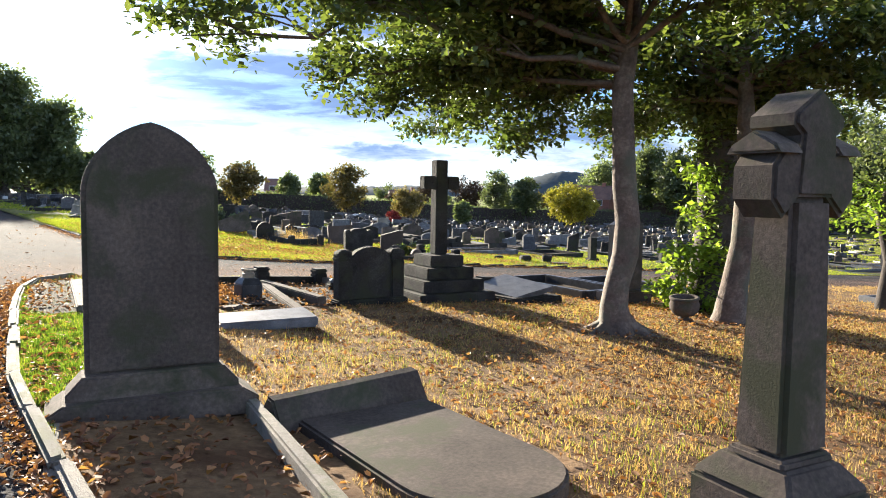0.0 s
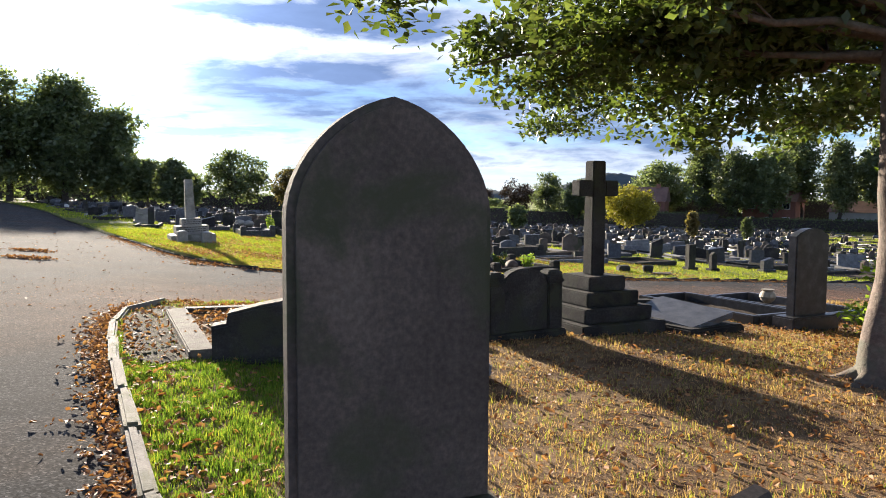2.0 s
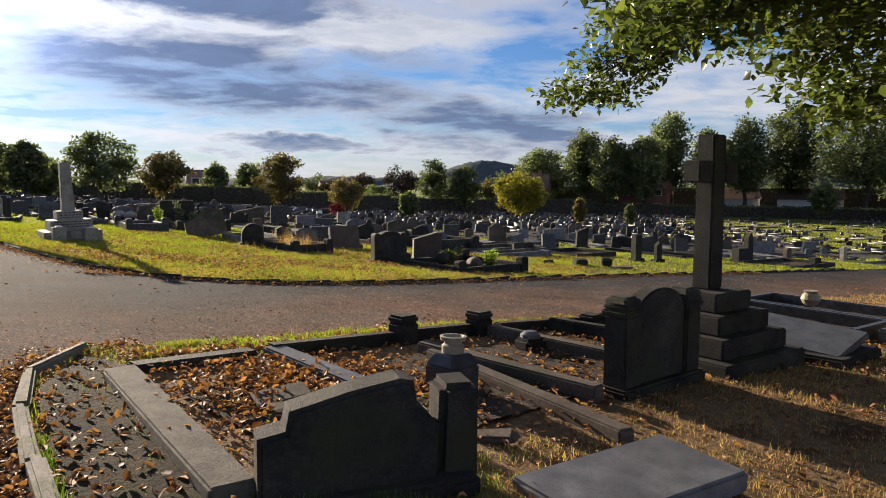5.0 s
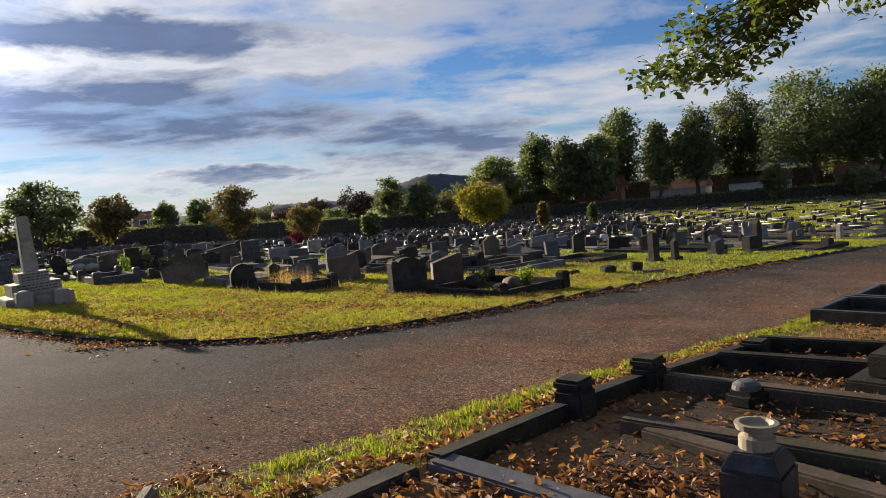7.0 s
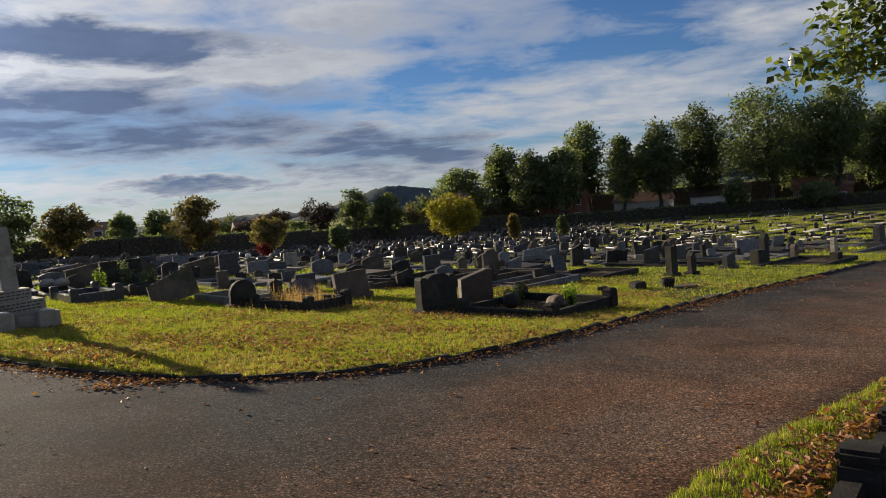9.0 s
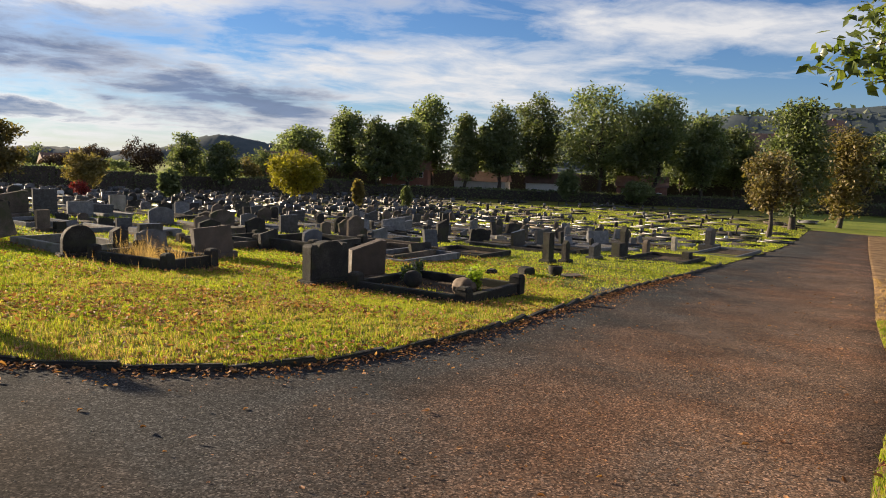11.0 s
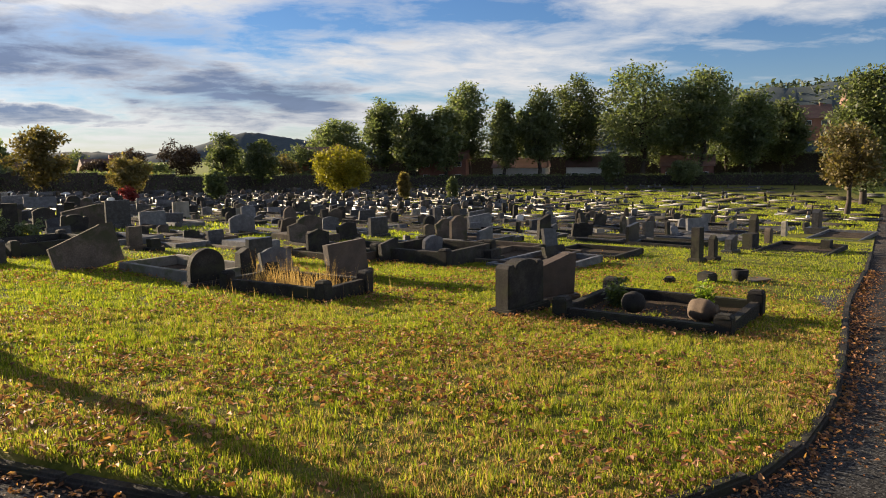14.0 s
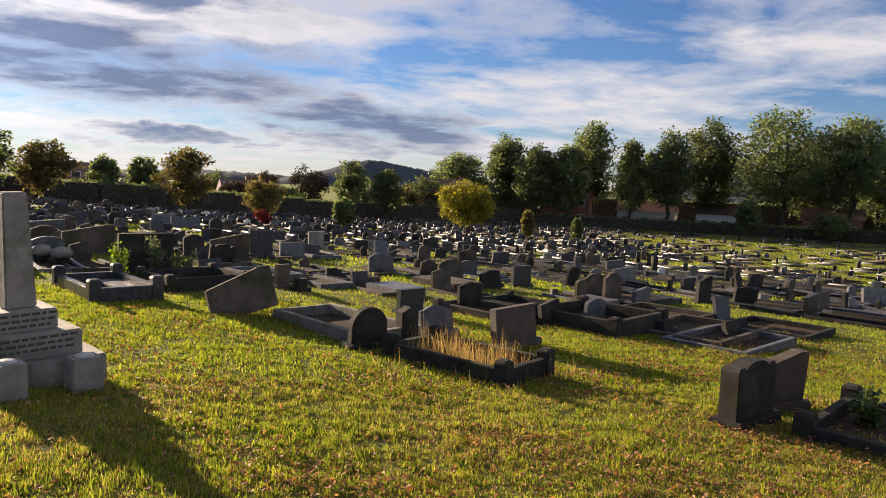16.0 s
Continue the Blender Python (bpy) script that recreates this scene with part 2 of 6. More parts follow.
M_GRANITE = material("dark polished granite", [(0.018, 0.018, 0.02), (0.04, 0.04, 0.043), (0.085, 0.085, 0.09)], 9.0, 160.0, 0.38, 0.05, obj=0.3, spec=0.3)
M_GREYG = material("grey granite", [(0.06, 0.06, 0.063), (0.11, 0.11, 0.114), (0.19, 0.19, 0.195)], 6.0, 140.0, 0.5, 0.1, obj=0.3, spec=0.3)
M_REDG = material("brown red stone", [(0.05, 0.034, 0.024), (0.09, 0.062, 0.045), (0.14, 0.098, 0.07)], 4.0, 90.0, 0.7, 0.3, obj=0.2)
M_KERB = material("concrete kerb", [(0.10, 0.088, 0.072), (0.175, 0.157, 0.13), (0.26, 0.235, 0.19)], 2.5, 70.0, 0.9, 0.6, obj=0.15, spots=(0.11, 0.11, 0.06), bump_scale=90.0)
M_LUSH = material("lush grass blades", [(0.035, 0.08, 0.008), (0.11, 0.18, 0.018), (0.24, 0.29, 0.045)], 1.1, 12.0, 0.6, 0.0, translucent=0.5, island=0.45, spec=0.25)
M_OLDRAIL = material("lichened concrete", [(0.055, 0.047, 0.038), (0.105, 0.092, 0.075), (0.18, 0.16, 0.13)], 4.0, 55.0, 0.9, 0.7, obj=0.15, spots=(0.14, 0.13, 0.10), bump_scale=60.0, spec=0.2, spot_scale=7.0)
M_BARK = material("smooth grey bark", [(0.05, 0.034, 0.025), (0.12, 0.084, 0.061), (0.23, 0.175, 0.128)], 4.5, 30.0, 0.85, 0.7, spots=(0.09, 0.085, 0.055), bump_scale=28.0)
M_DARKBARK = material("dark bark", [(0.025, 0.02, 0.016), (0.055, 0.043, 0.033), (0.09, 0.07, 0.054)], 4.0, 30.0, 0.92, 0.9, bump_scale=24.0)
M_HOLLY = material("glossy dark leaves", [(0.045, 0.065, 0.016), (0.095, 0.125, 0.03), (0.17, 0.19, 0.055)], 1.5, 30.0, 0.35, 0.0, translucent=0.42, island=0.6)
M_LIME = material("bright young leaves", [(0.09, 0.14, 0.014), (0.17, 0.24, 0.025), (0.26, 0.31, 0.045)], 1.5, 30.0, 0.5, 0.0, translucent=0.6, island=0.6)
M_GREEN = material("summer leaves", [(0.065, 0.083, 0.042), (0.115, 0.138, 0.07), (0.185, 0.20, 0.108)], 0.3, 3.0, 0.55, 0.0, translucent=0.5, island=0.5, obj=0.25)
# Leaves of the far wood, greyed by haze put into their colour.
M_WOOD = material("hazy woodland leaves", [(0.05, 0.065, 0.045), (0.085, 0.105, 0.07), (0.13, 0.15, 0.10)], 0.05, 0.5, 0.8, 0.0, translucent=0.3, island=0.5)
M_BIRCH = material("birch leaves", [(0.08, 0.10, 0.045), (0.14, 0.165, 0.075), (0.21, 0.225, 0.11)], 0.3, 3.0, 0.6, 0.0, translucent=0.35, island=0.5, obj=0.2)
M_RUST = material("turning leaves", [(0.09, 0.08, 0.032), (0.165, 0.13, 0.048), (0.25, 0.18, 0.066)], 0.3, 3.0, 0.65, 0.0, translucent=0.35, island=0.5, obj=0.2)
M_YELLOW = material("yellow leaves", [(0.13, 0.12, 0.012), (0.24, 0.21, 0.02), (0.34, 0.29, 0.03)], 0.5, 4.0, 0.6, 0.0, translucent=0.4, island=0.5)
M_DARKLEAF = material("copper beech leaves", [(0.03, 0.02, 0.015), (0.055, 0.034, 0.024), (0.08, 0.05, 0.033)], 0.3, 3.0, 0.65, 0.0, translucent=0.2, island=0.5, obj=0.2)
M_BLADE = material("grass blades", [(0.055, 0.105, 0.009), (0.205, 0.24, 0.02), (0.45, 0.39, 0.06)], 1.1, 12.0, 0.6, 0.0, translucent=0.5, island=0.45, spec=0.25)
M_STRAW = material("dry grass blades", [(0.15, 0.09, 0.04), (0.38, 0.235, 0.12), (0.58, 0.40, 0.22)], 0.9, 9.0, 0.7, 0.0, translucent=0.42, island=0.5, spec=0.2)
M_FALLEN = material("fallen leaves", [(0.09, 0.036, 0.016), (0.27, 0.115, 0.045), (0.50, 0.26, 0.11)], 2.0, 30.0, 0.7, 0.0, translucent=0.3, island=0.7)
# Aerial haze is imitated here by a bluer, paler base colour.
M_HAZYHILL = material("wooded hill", [(0.045, 0.06, 0.068), (0.065, 0.082, 0.09), (0.085, 0.10, 0.108)], 0.02, 0.12, 0.95, 0.6, bump_scale=0.1, spec=0.05)
M_BRICK = material("red brick wall", [(0.16, 0.07, 0.05), (0.24, 0.11, 0.08), (0.30, 0.15, 0.11)], 0.6, 8.0, 0.9, 0.3, obj=0.2)
M_RENDER = material("pale rendered wall", [(0.45, 0.43, 0.40), (0.55, 0.53, 0.5), (0.62, 0.6, 0.57)], 0.6, 8.0, 0.9, 0.2, obj=0.15)
M_TILE = material("roof tiles", [(0.09, 0.055, 0.045), (0.15, 0.085, 0.065), (0.20, 0.12, 0.09)], 0.8, 9.0, 0.85, 0.4, obj=0.3)
M_GLASS = material("dark window glass", [(0.02, 0.025, 0.03), (0.03, 0.035, 0.04), (0.05, 0.055, 0.06)], 1.0, 5.0, 0.12, 0.0)
M_WHITE = material("white paint", [(0.62, 0.62, 0.6), (0.72, 0.72, 0.7), (0.78, 0.78, 0.76)], 2.0, 30.0, 0.5, 0.05)
M_LETTER = material("cut lettering", [(0.05, 0.045, 0.04), (0.07, 0.063, 0.055), (0.09, 0.08, 0.07)], 4.0, 40.0, 0.9, 0.0)
M_METAL = material("dull pot metal", [(0.20, 0.17, 0.12), (0.30, 0.26, 0.19), (0.40, 0.36, 0.28)], 6.0, 80.0, 0.7, 0.2, metal=0.3)
M_RED = material("red leaves", [(0.10, 0.012, 0.012), (0.20, 0.02, 0.02), (0.30, 0.04, 0.035)], 1.0, 8.0, 0.6, 0.0, translucent=0.3, island=0.6)
M_CLAY = material("brown glazed clay", [(0.05, 0.032, 0.02), (0.09, 0.06, 0.037), (0.14, 0.095, 0.06)], 4.0, 60.0, 0.85, 0.2)

# ---- shape helpers ----


def finish(name, bm, mat, smooth=False):
    me = bpy.data.meshes.new(name)
    bm.normal_update()
    bm.to_mesh(me)
    bm.free()
    me.materials.append(mat)
    if smooth:
        me.polygons.foreach_set("use_smooth", [True] * len(me.polygons))
    return me


def part(name, bm, mat, parent, label="", smooth=False):
    ob = new(name, finish(name, bm, mat, smooth))
    ob.parent = parent
    if label:
        ob["label"] = label
    return ob


def thing(name, label, category, m, group="", kind=""):
    ob = new(name)
    ob.empty_display_size = 0.1
    ob.matrix_basis = m
    return tagged(ob, label, category, group, kind)


def solid(name, bm, mat, label, category, m=None, group="", kind="", smooth=False):
    ob = new(name, finish(name, bm, mat, smooth))
    if m is not None:
        ob.matrix_basis = m
    return tagged(ob, label, category, group, kind)


def box(sx, sy, sz, at=(0, 0, 0), rz=0.0, bevel=0.01, taper=1.0, rx=0.0, ry=0.0, bm=None, chip=0.0):
    """A block standing on its base at `at`; taper: how wide its top is against its foot."""
    own = bmesh.new()
    vs = bmesh.ops.create_cube(own, size=1.0)["verts"]
    for v in vs:
        k = taper if v.co.z > 0 else 1.0
        v.co = Vector((v.co.x * sx * k, v.co.y * sy * k, (v.co.z + 0.5) * sz))
        if chip:
            v.co += Vector([random.uniform(-chip, chip) for _ in range(3)])
    if bevel:
        bmesh.ops.bevel(own, geom=own.edges[:], offset=min(bevel, 0.3 * min(sx, sy, sz)), segments=2, affect="EDGES")
    own.transform(pose(*at, rx, ry, rz))
    return join(bm, own)


def join(bm, own):
    if bm is None:
        return own
    me = bpy.data.meshes.new("tmp")
    own.to_mesh(me)
    own.free()
    bm.from_mesh(me)
    bpy.data.meshes.remove(me)
    return bm


def prism(profile, depth, at=(0, 0, 0), bevel=0.012, bm=None):
    """An upright slab with the outline `profile` in x and z, centred on y."""
    own = bmesh.new()
    front = own.faces.new([own.verts.new((x, -depth / 2, z)) for x, z in profile])
    ext = bmesh.ops.extrude_face_region(own, geom=[front])
    bmesh.ops.translate(own, verts=[v for v in ext["geom"] if isinstance(v, bmesh.types.BMVert)], vec=(0, depth, 0))
    bmesh.ops.recalc_face_normals(own, faces=own.faces[:])
    if bevel:
        rim = [e for e in own.edges if len(e.link_faces) == 2 and any(len(f.verts) > 4 for f in e.link_faces) and abs(e.verts[0].co.y - e.verts[1].co.y) < 1e-6]
        bmesh.ops.bevel(own, geom=rim, offset=bevel, segments=2, affect="EDGES")
    own.transform(pose(*at))
    return join(bm, own)


def lathe(profile, at=(0, 0, 0), n=20, bm=None):
    """A turned body: radius and height pairs."""
    own = bmesh.new()
    rings = [[own.verts.new((r * math.cos(2 * math.pi * i / n), r * math.sin(2 * math.pi * i / n), z)) for i in range(n)] for r, z in profile]
    for a, b in zip(rings, rings[1:]):
        for i in range(n):
            own.faces.new((a[i], a[(i + 1) % n], b[(i + 1) % n], b[i]))
    own.faces.new(rings[0][::-1])
    own.faces.new(rings[-1])
    own.transform(pose(*at))
    return join(bm, own)


def outline(kind, w, h):
    """The outline of a headstone: x and z, from the foot on the left round to the foot on the right."""
    a, pts = w / 2, []
    if kind == "gothic":
        rise = 0.56 * w
        left = [(-a * math.cos(math.pi / 2 * i / 12), 0.0) for i in range(13)]
        left = [(x, h - rise + rise * (0.82 * math.sqrt(max(0.0, 1 - (x / a) ** 2)) + 0.18 * (1 - abs(x) / a))) for x, _ in left]
        pts = left + [(-x, z) for x, z in left[-2::-1]]
    elif kind == "round":
        pts = [(-a * math.cos(math.pi * i / 16), h - a + a * math.sin(math.pi * i / 16)) for i in range(17)]
    elif kind == "cambered":
        pts = [(-a + w * i / 12, h - 0.16 * w * (2 * i / 12 - 1) ** 2) for i in range(13)]
    elif kind == "shouldered":
        s = 0.2 * w
        pts = [(-a, h * 0.86), (-a + 0.2 * s, h * 0.93), (-a + 0.8 * s, h * 0.93), (-a + s, h * 0.86)]
        pts += [(-(a - s) * math.cos(math.pi * i / 10), h * 0.86 + (h * 0.14) * math.sin(math.pi * i / 10)) for i in range(1, 10)]
        pts += [(-x, z) for x, z in pts[3::-1]]
    elif kind == "ogee":
        pts = [(-a, h * 0.80), (-a * 0.72, h * 0.84), (-a * 0.5, h * 0.93), (-a * 0.2, h * 0.99), (a * 0.2, h * 0.99), (a * 0.5, h * 0.93), (a * 0.72, h * 0.84), (a, h * 0.80)]
    elif kind == "sloped":
        pts = [(-a, h * 0.74), (a * 0.55, h * 0.98), (a * 0.6, h), (a, h * 0.985)]
    elif kind == "peaked":
        pts = [(-a, h * 0.82), (0, h), (a, h * 0.82)]
    else:
        pts = [(-a, h), (a, h)]
    return [(-a, 0)] + pts + [(a, 0)]


def scatter(name, verts, faces, place, turn, size, mat, label, category, parent=None, kind="stuff"):
    """One mesh of many small pieces: a template of vertices and faces, at the given places, turns and sizes."""
    v, n, k = np.array(verts, dtype=np.float32), len(place), len(verts)
    size = np.asarray(size, dtype=np.float32).reshape(n, -1)[:, None, :]
    co = np.einsum("nij,nkj->nki", turn.astype(np.float32), v[None] * size) + place[:, None, :].astype(np.float32)
    fl, step = len(faces[0]), len(faces)
    idx = (np.array(faces, dtype=np.int32)[None] + (np.arange(n, dtype=np.int32) * k)[:, None, None]).reshape(-1)
    me = bpy.data.meshes.new(name)
    me.vertices.add(n * k)
    me.vertices.foreach_set("co", co.reshape(-1))
    me.loops.add(len(idx))
    me.loops.foreach_set("vertex_index", idx)
    me.polygons.add(n * step)
    me.polygons.foreach_set("loop_start", np.arange(n * step, dtype=np.int32) * fl)
    me.update(calc_edges=True)
    me.materials.append(mat)
    ob = new(name, me)
    if parent is not None:
        ob.parent = parent
        return ob
    return tagged(ob, label, category, "", kind)


def turns(rng, n, tilt=0.5, spin=True):
    """Random turns: a tilt about a level axis after a spin about the upright."""
    a = rng.uniform(0, 2 * np.pi, n) if spin else np.zeros(n)
    b = rng.normal(0, tilt, n)
    c = rng.uniform(0, 2 * np.pi, n)
    ca, sa, cb, sb, cc, sc = np.cos(a), np.sin(a), np.cos(b), np.sin(b), np.cos(c), np.sin(c)
    z, o = np.zeros(n), np.ones(n)
    ra = np.stack([ca, -sa, z, sa, ca, z, z, z, o], -1).reshape(n, 3, 3)
    rb = np.stack([o, z, z, z, cb, -sb, z, sb, cb], -1).reshape(n, 3, 3)
    rc = np.stack([cc, -sc, z, sc, cc, z, z, z, o], -1).reshape(n, 3, 3)
    return rc @ rb @ ra


def inside(px, py, poly):
    """Which points lie in the polygon."""
    hit = np.zeros(len(px), dtype=bool)
    for (x0, y0), (x1, y1) in zip(poly, poly[1:] + poly[:1]):
        c = ((y0 > py) != (y1 > py)) & (px < (x1 - x0) * (py - y0) / ((y1 - y0) or 1e-9) + x0)
        hit ^= c
    return hit


def smooth_line(points, step):
    """A smooth curve through the points, resampled at even steps."""
    p = [Vector(q) for q in points]
    p = [2 * p[0] - p[1]] + p + [2 * p[-1] - p[-2]]
    fine_pts = []
    for i in range(1, len(p) - 2):
        for k in range(20):
            t = k / 20
            fine_pts.append(0.5 * (2 * p[i] + (p[i + 1] - p[i - 1]) * t + (2 * p[i - 1] - 5 * p[i] + 4 * p[i + 1] - p[i + 2]) * t * t + (3 * p[i] - p[i - 1] - 3 * p[i + 1] + p[i + 2]) * t ** 3))
    fine_pts.append(p[-2])
    out, left = [fine_pts[0]], step
    for a, b in zip(fine_pts, fine_pts[1:]):
        d = (b - a).length
        while d >= left:
            a = a + (b - a) * (left / d)
            out.append(a)
            d, left = (b - a).length, step
        left -= d
    return out


# ---- the lie of the land ----


def land(x, y):
    """Height of the ground: a gentle fall to the right and away, levelling out far off."""
    s = 0.0536 * np.asarray(x, dtype=float) + 0.0315 * np.asarray(y, dtype=float)
    hi = 2 + 2.2 * np.tanh((s - 2) / 2.2)
    lo = -1 - 1.5 * np.tanh((-s - 1) / 1.5)
    return 0.49 - np.where(s > 2, hi, np.where(s < -1, lo, s))


def plot_z(x, y):
    """The near grave plot, a little higher than the road."""
    return land(x, y) + 0.03 - 0.11 * np.exp(-((x - 0.7) ** 2 + (y - 5.2) ** 2) / 6.0) + 0.14 * np.exp(-((x - 3.4) ** 2 + (y - 7.0) ** 2) / 6.0) + 0.010 * np.sin(2.1 * x + 0.7) * np.sin(1.7 * y)


def isle_z(x, y):
    """The lawn across the road, banked up above it."""
    k, q = np.clip((-4.5 - x) / 3.0, 0, 1), np.clip((y - 15.0) / 3.0, 0, 1)
    return land(x, y) + 0.035 + 0.09 * k * k * (3 - 2 * k) - 0.04 * q * q * (3 - 2 * q) + 0.012 * np.sin(1.3 * x) * np.sin(1.1 * y + 0.4)


PLOT_EDGE = [(6.0, -6.6), (1.6, -0.65), (-0.31, 1.88), (-0.92, 2.66), (-1.45, 3.36), (-2.2, 4.6), (-2.9, 5.75), (-3.65, 7.1), (-4.02, 8.1), (-4.02, 8.75), (-3.6, 9.05),
             (-2.85, 9.5), (-1.95, 10.03), (-0.87, 10.65), (0.58, 11.43), (2.57, 12.6), (6.2, 15.0), (18.0, 22.4), (60.0, 49.0)]
ISLE_EDGE = [(-60.0, 82.0), (-33.0, 50.0), (-20.0, 32.8), (-11.6, 21.7), (-8.0, 17.1), (-6.5, 15.35), (-5.4, 14.45), (-4.5, 14.0), (-3.6, 13.85), (-2.6, 14.1), (-1.6, 14.6),
             (0.1, 15.7), (3.7, 18.2), (8.6, 21.3), (13.5, 24.5), (30.0, 35.4), (62.0, 56.5)]
plot_line = smooth_line(PLOT_EDGE, 0.3)
isle_line = smooth_line(ISLE_EDGE, 0.4)


def apron(name, line, far_a, far_b, height, mat, label, offsets, fade=0.12):
    """A sheet of lawn from an edge line inwards."""
    n, rows = len(line), []
    bm = bmesh.new()
    for k, off in enumerate(offsets):
        row = []
        for i, p in enumerate(line):
            q = Vector(far_a).lerp(Vector(far_b), i / (n - 1))
            d = (q - p)
            c = p + d.normalized() * min(off, d.length)
            z = float(height(c.x, c.y)) if off >= fade else float(land(c.x, c.y)) + 0.012 + (float(height(c.x, c.y)) - float(land(c.x, c.y)) - 0.012) * off / fade
            row.append(bm.verts.new((c.x, c.y, z)))
        rows.append(row)
    for a, b in zip(rows, rows[1:]):
        for i in range(n - 1):
            bm.faces.new((a[i], b[i], b[i + 1], a[i + 1]))
    bmesh.ops.recalc_face_normals(bm, faces=bm.faces[:])
    ob = solid(name, bm, mat, label, "lawn", kind="structure", smooth=True)
    if ob.data.polygons[0].normal.z < 0:
        ob.data.flip_normals()
    return ob


def sheet(name, xs, ys, height, mat, label, category):
    bm = bmesh.new()
    grid = [[bm.verts.new((x, y, float(height(x, y)))) for x in xs] for y in ys]
    for a, b in zip(grid, grid[1:]):
        for i in range(len(xs) - 1):
            bm.faces.new((a[i], a[i + 1], b[i + 1], b[i]))
    return solid(name, bm, mat, label, category, kind="structure", smooth=True)


def steps(lo, hi, fine_lo, fine_hi, d):
    mid = list(np.arange(fine_lo, fine_hi + 0.01, d))
    out = [fine_lo - (fine_lo - lo) * (k / 12) ** 2.5 for k in range(12, 0, -1)]
    return out + mid + [fine_hi + (hi - fine_hi) * (k / 12) ** 2.5 for k in range(1, 13)]


sheet("ground", steps(-2500, 2500, -120, 160, 8), steps(-2500, 2500, -60, 200, 8), lambda x, y: land(x, y) - 0.16, M_FIELD, "wide green cemetery ground falling gently away", "ground")
edge_pts = np.array([(p.x, p.y) for p in plot_line] + [(p.x, p.y) for p in isle_line])
both = [[(p.x, p.y) for p in plot_line] + [(90, 40), (60, -30)], [(p.x, p.y) for p in isle_line] + [(260, 230), (-190, 250)]]


road_x = np.array(sorted({*np.arange(-62, -14, 1.5), *np.arange(-14, 16, 0.5), *np.arange(16, 64, 1.5)}))
road_y = np.array(sorted({*np.arange(-14, 0, 1.0), *np.arange(0, 26, 0.5), *np.arange(26, 84, 1.5)}))
gx0, gy0 = (q.ravel() for q in np.meshgrid(road_x, road_y))
near_edge = np.full(len(gx0), 1e9)
for ex, ey in edge_pts:
    near_edge = np.minimum(near_edge, (gx0 - ex) ** 2 + (gy0 - ey) ** 2)
deep = (inside(gx0, gy0, both[0]) | inside(gx0, gy0, both[1])) & (near_edge > 0.3)
road_h = dict(zip(zip(gx0.tolist(), gy0.tolist()), (land(gx0, gy0) - 0.3 * deep).tolist()))
sheet("road", road_x.tolist(), road_y.tolist(), lambda x, y: road_h[(x, y)], M_ASPHALT, "worn grey asphalt cemetery road with scattered leaves", "road")
OFFS = [0, 0.06, 0.14, 0.3, 0.6, 1.0, 1.5, 2.1, 2.8, 3.6, 4.5, 5.5, 6.7, 8, 9.5, 11.5, 14, 17, 21, 26, 33, 42, 55, 75, 100, 140, 190, 260]
apron("lawn", plot_line, (60, -30), (90, 40), plot_z, M_DRY, "dry yellowed grass plot strewn with leaves", OFFS[:24])
apron("lawn", isle_line, (-190, 250), (260, 230), isle_z, M_TURF, "sunlit yellow-green mown cemetery lawn", OFFS)

# ---- kerbs along the road ----


def kerb_run(name, label, line, height, w, h, length, mat, inset):
    """A kerb of separate stones along a line."""
    root = thing(name, label, "kerb", pose(0, 0, 0), kind="structure")
    shapes = [finish("kerbstone", box(w, length - 0.012, h, (0, 0, -0.5 * h), bevel=0.018, chip=0.008), mat) for _ in range(4)]
    pts = [p for p in line]
    for i, (a, b) in enumerate(zip(pts, pts[1:])):
        c = (a + b) / 2
        d = b - a
        nrm = Vector((-d.y, d.x)).normalized() * inset
        ob = new("kerbstone", shapes[i % 4])
        ob.parent = root
        ob.matrix_basis = pose(c.x + nrm.x, c.y + nrm.y, float(height(c.x, c.y)), random.uniform(-1.5, 1.5), random.uniform(-2.5, 2.5), math.degrees(math.atan2(-d.x, d.y)) + random.uniform(-1, 1))
    return root


kerb_run("kerb", "weathered pale concrete kerb edging the grave plot", smooth_line(PLOT_EDGE[1:11], 0.86), lambda x, y: land(x, y) - 0.025, 0.075, 0.2, 0.86, M_KERB, 0.0)
kerb_run("kerb", "low dark stone kerb round the lawn corner", smooth_line(ISLE_EDGE[3:15], 0.75), lambda x, y: land(x, y) - 0.015, 0.09, 0.13, 0.75, M_SOOT, 0.0)

# ---- headstones and grave surrounds ----
PSI = 30.0            # the way along which headstones face each other's side
ROW = Vector((math.cos(radians(PSI)), math.sin(radians(PSI))))
LONG = Vector((ROW.y, -ROW.x))


def letters(parent, w, z, rows, y, mat=M_LETTER, h=0.028):
    """Worn lettering as rows of plain bars."""
    for r in range(rows):
        x, run = -w / 2 + random.uniform(0, 0.12) * w, w / 2 - random.uniform(0, 0.12) * w
        bm = None
        while x < run:
            k = random.uniform(0.03, 0.075)
            if x + k > run:
                break
            bm = box(k, 0.004, h, (x + k / 2, y, z - r * h * 2.0), bevel=0, bm=bm)
            x += k + 0.02
        if bm is not None:
            part("lettering", bm, mat, parent, "worn illegible lettering")


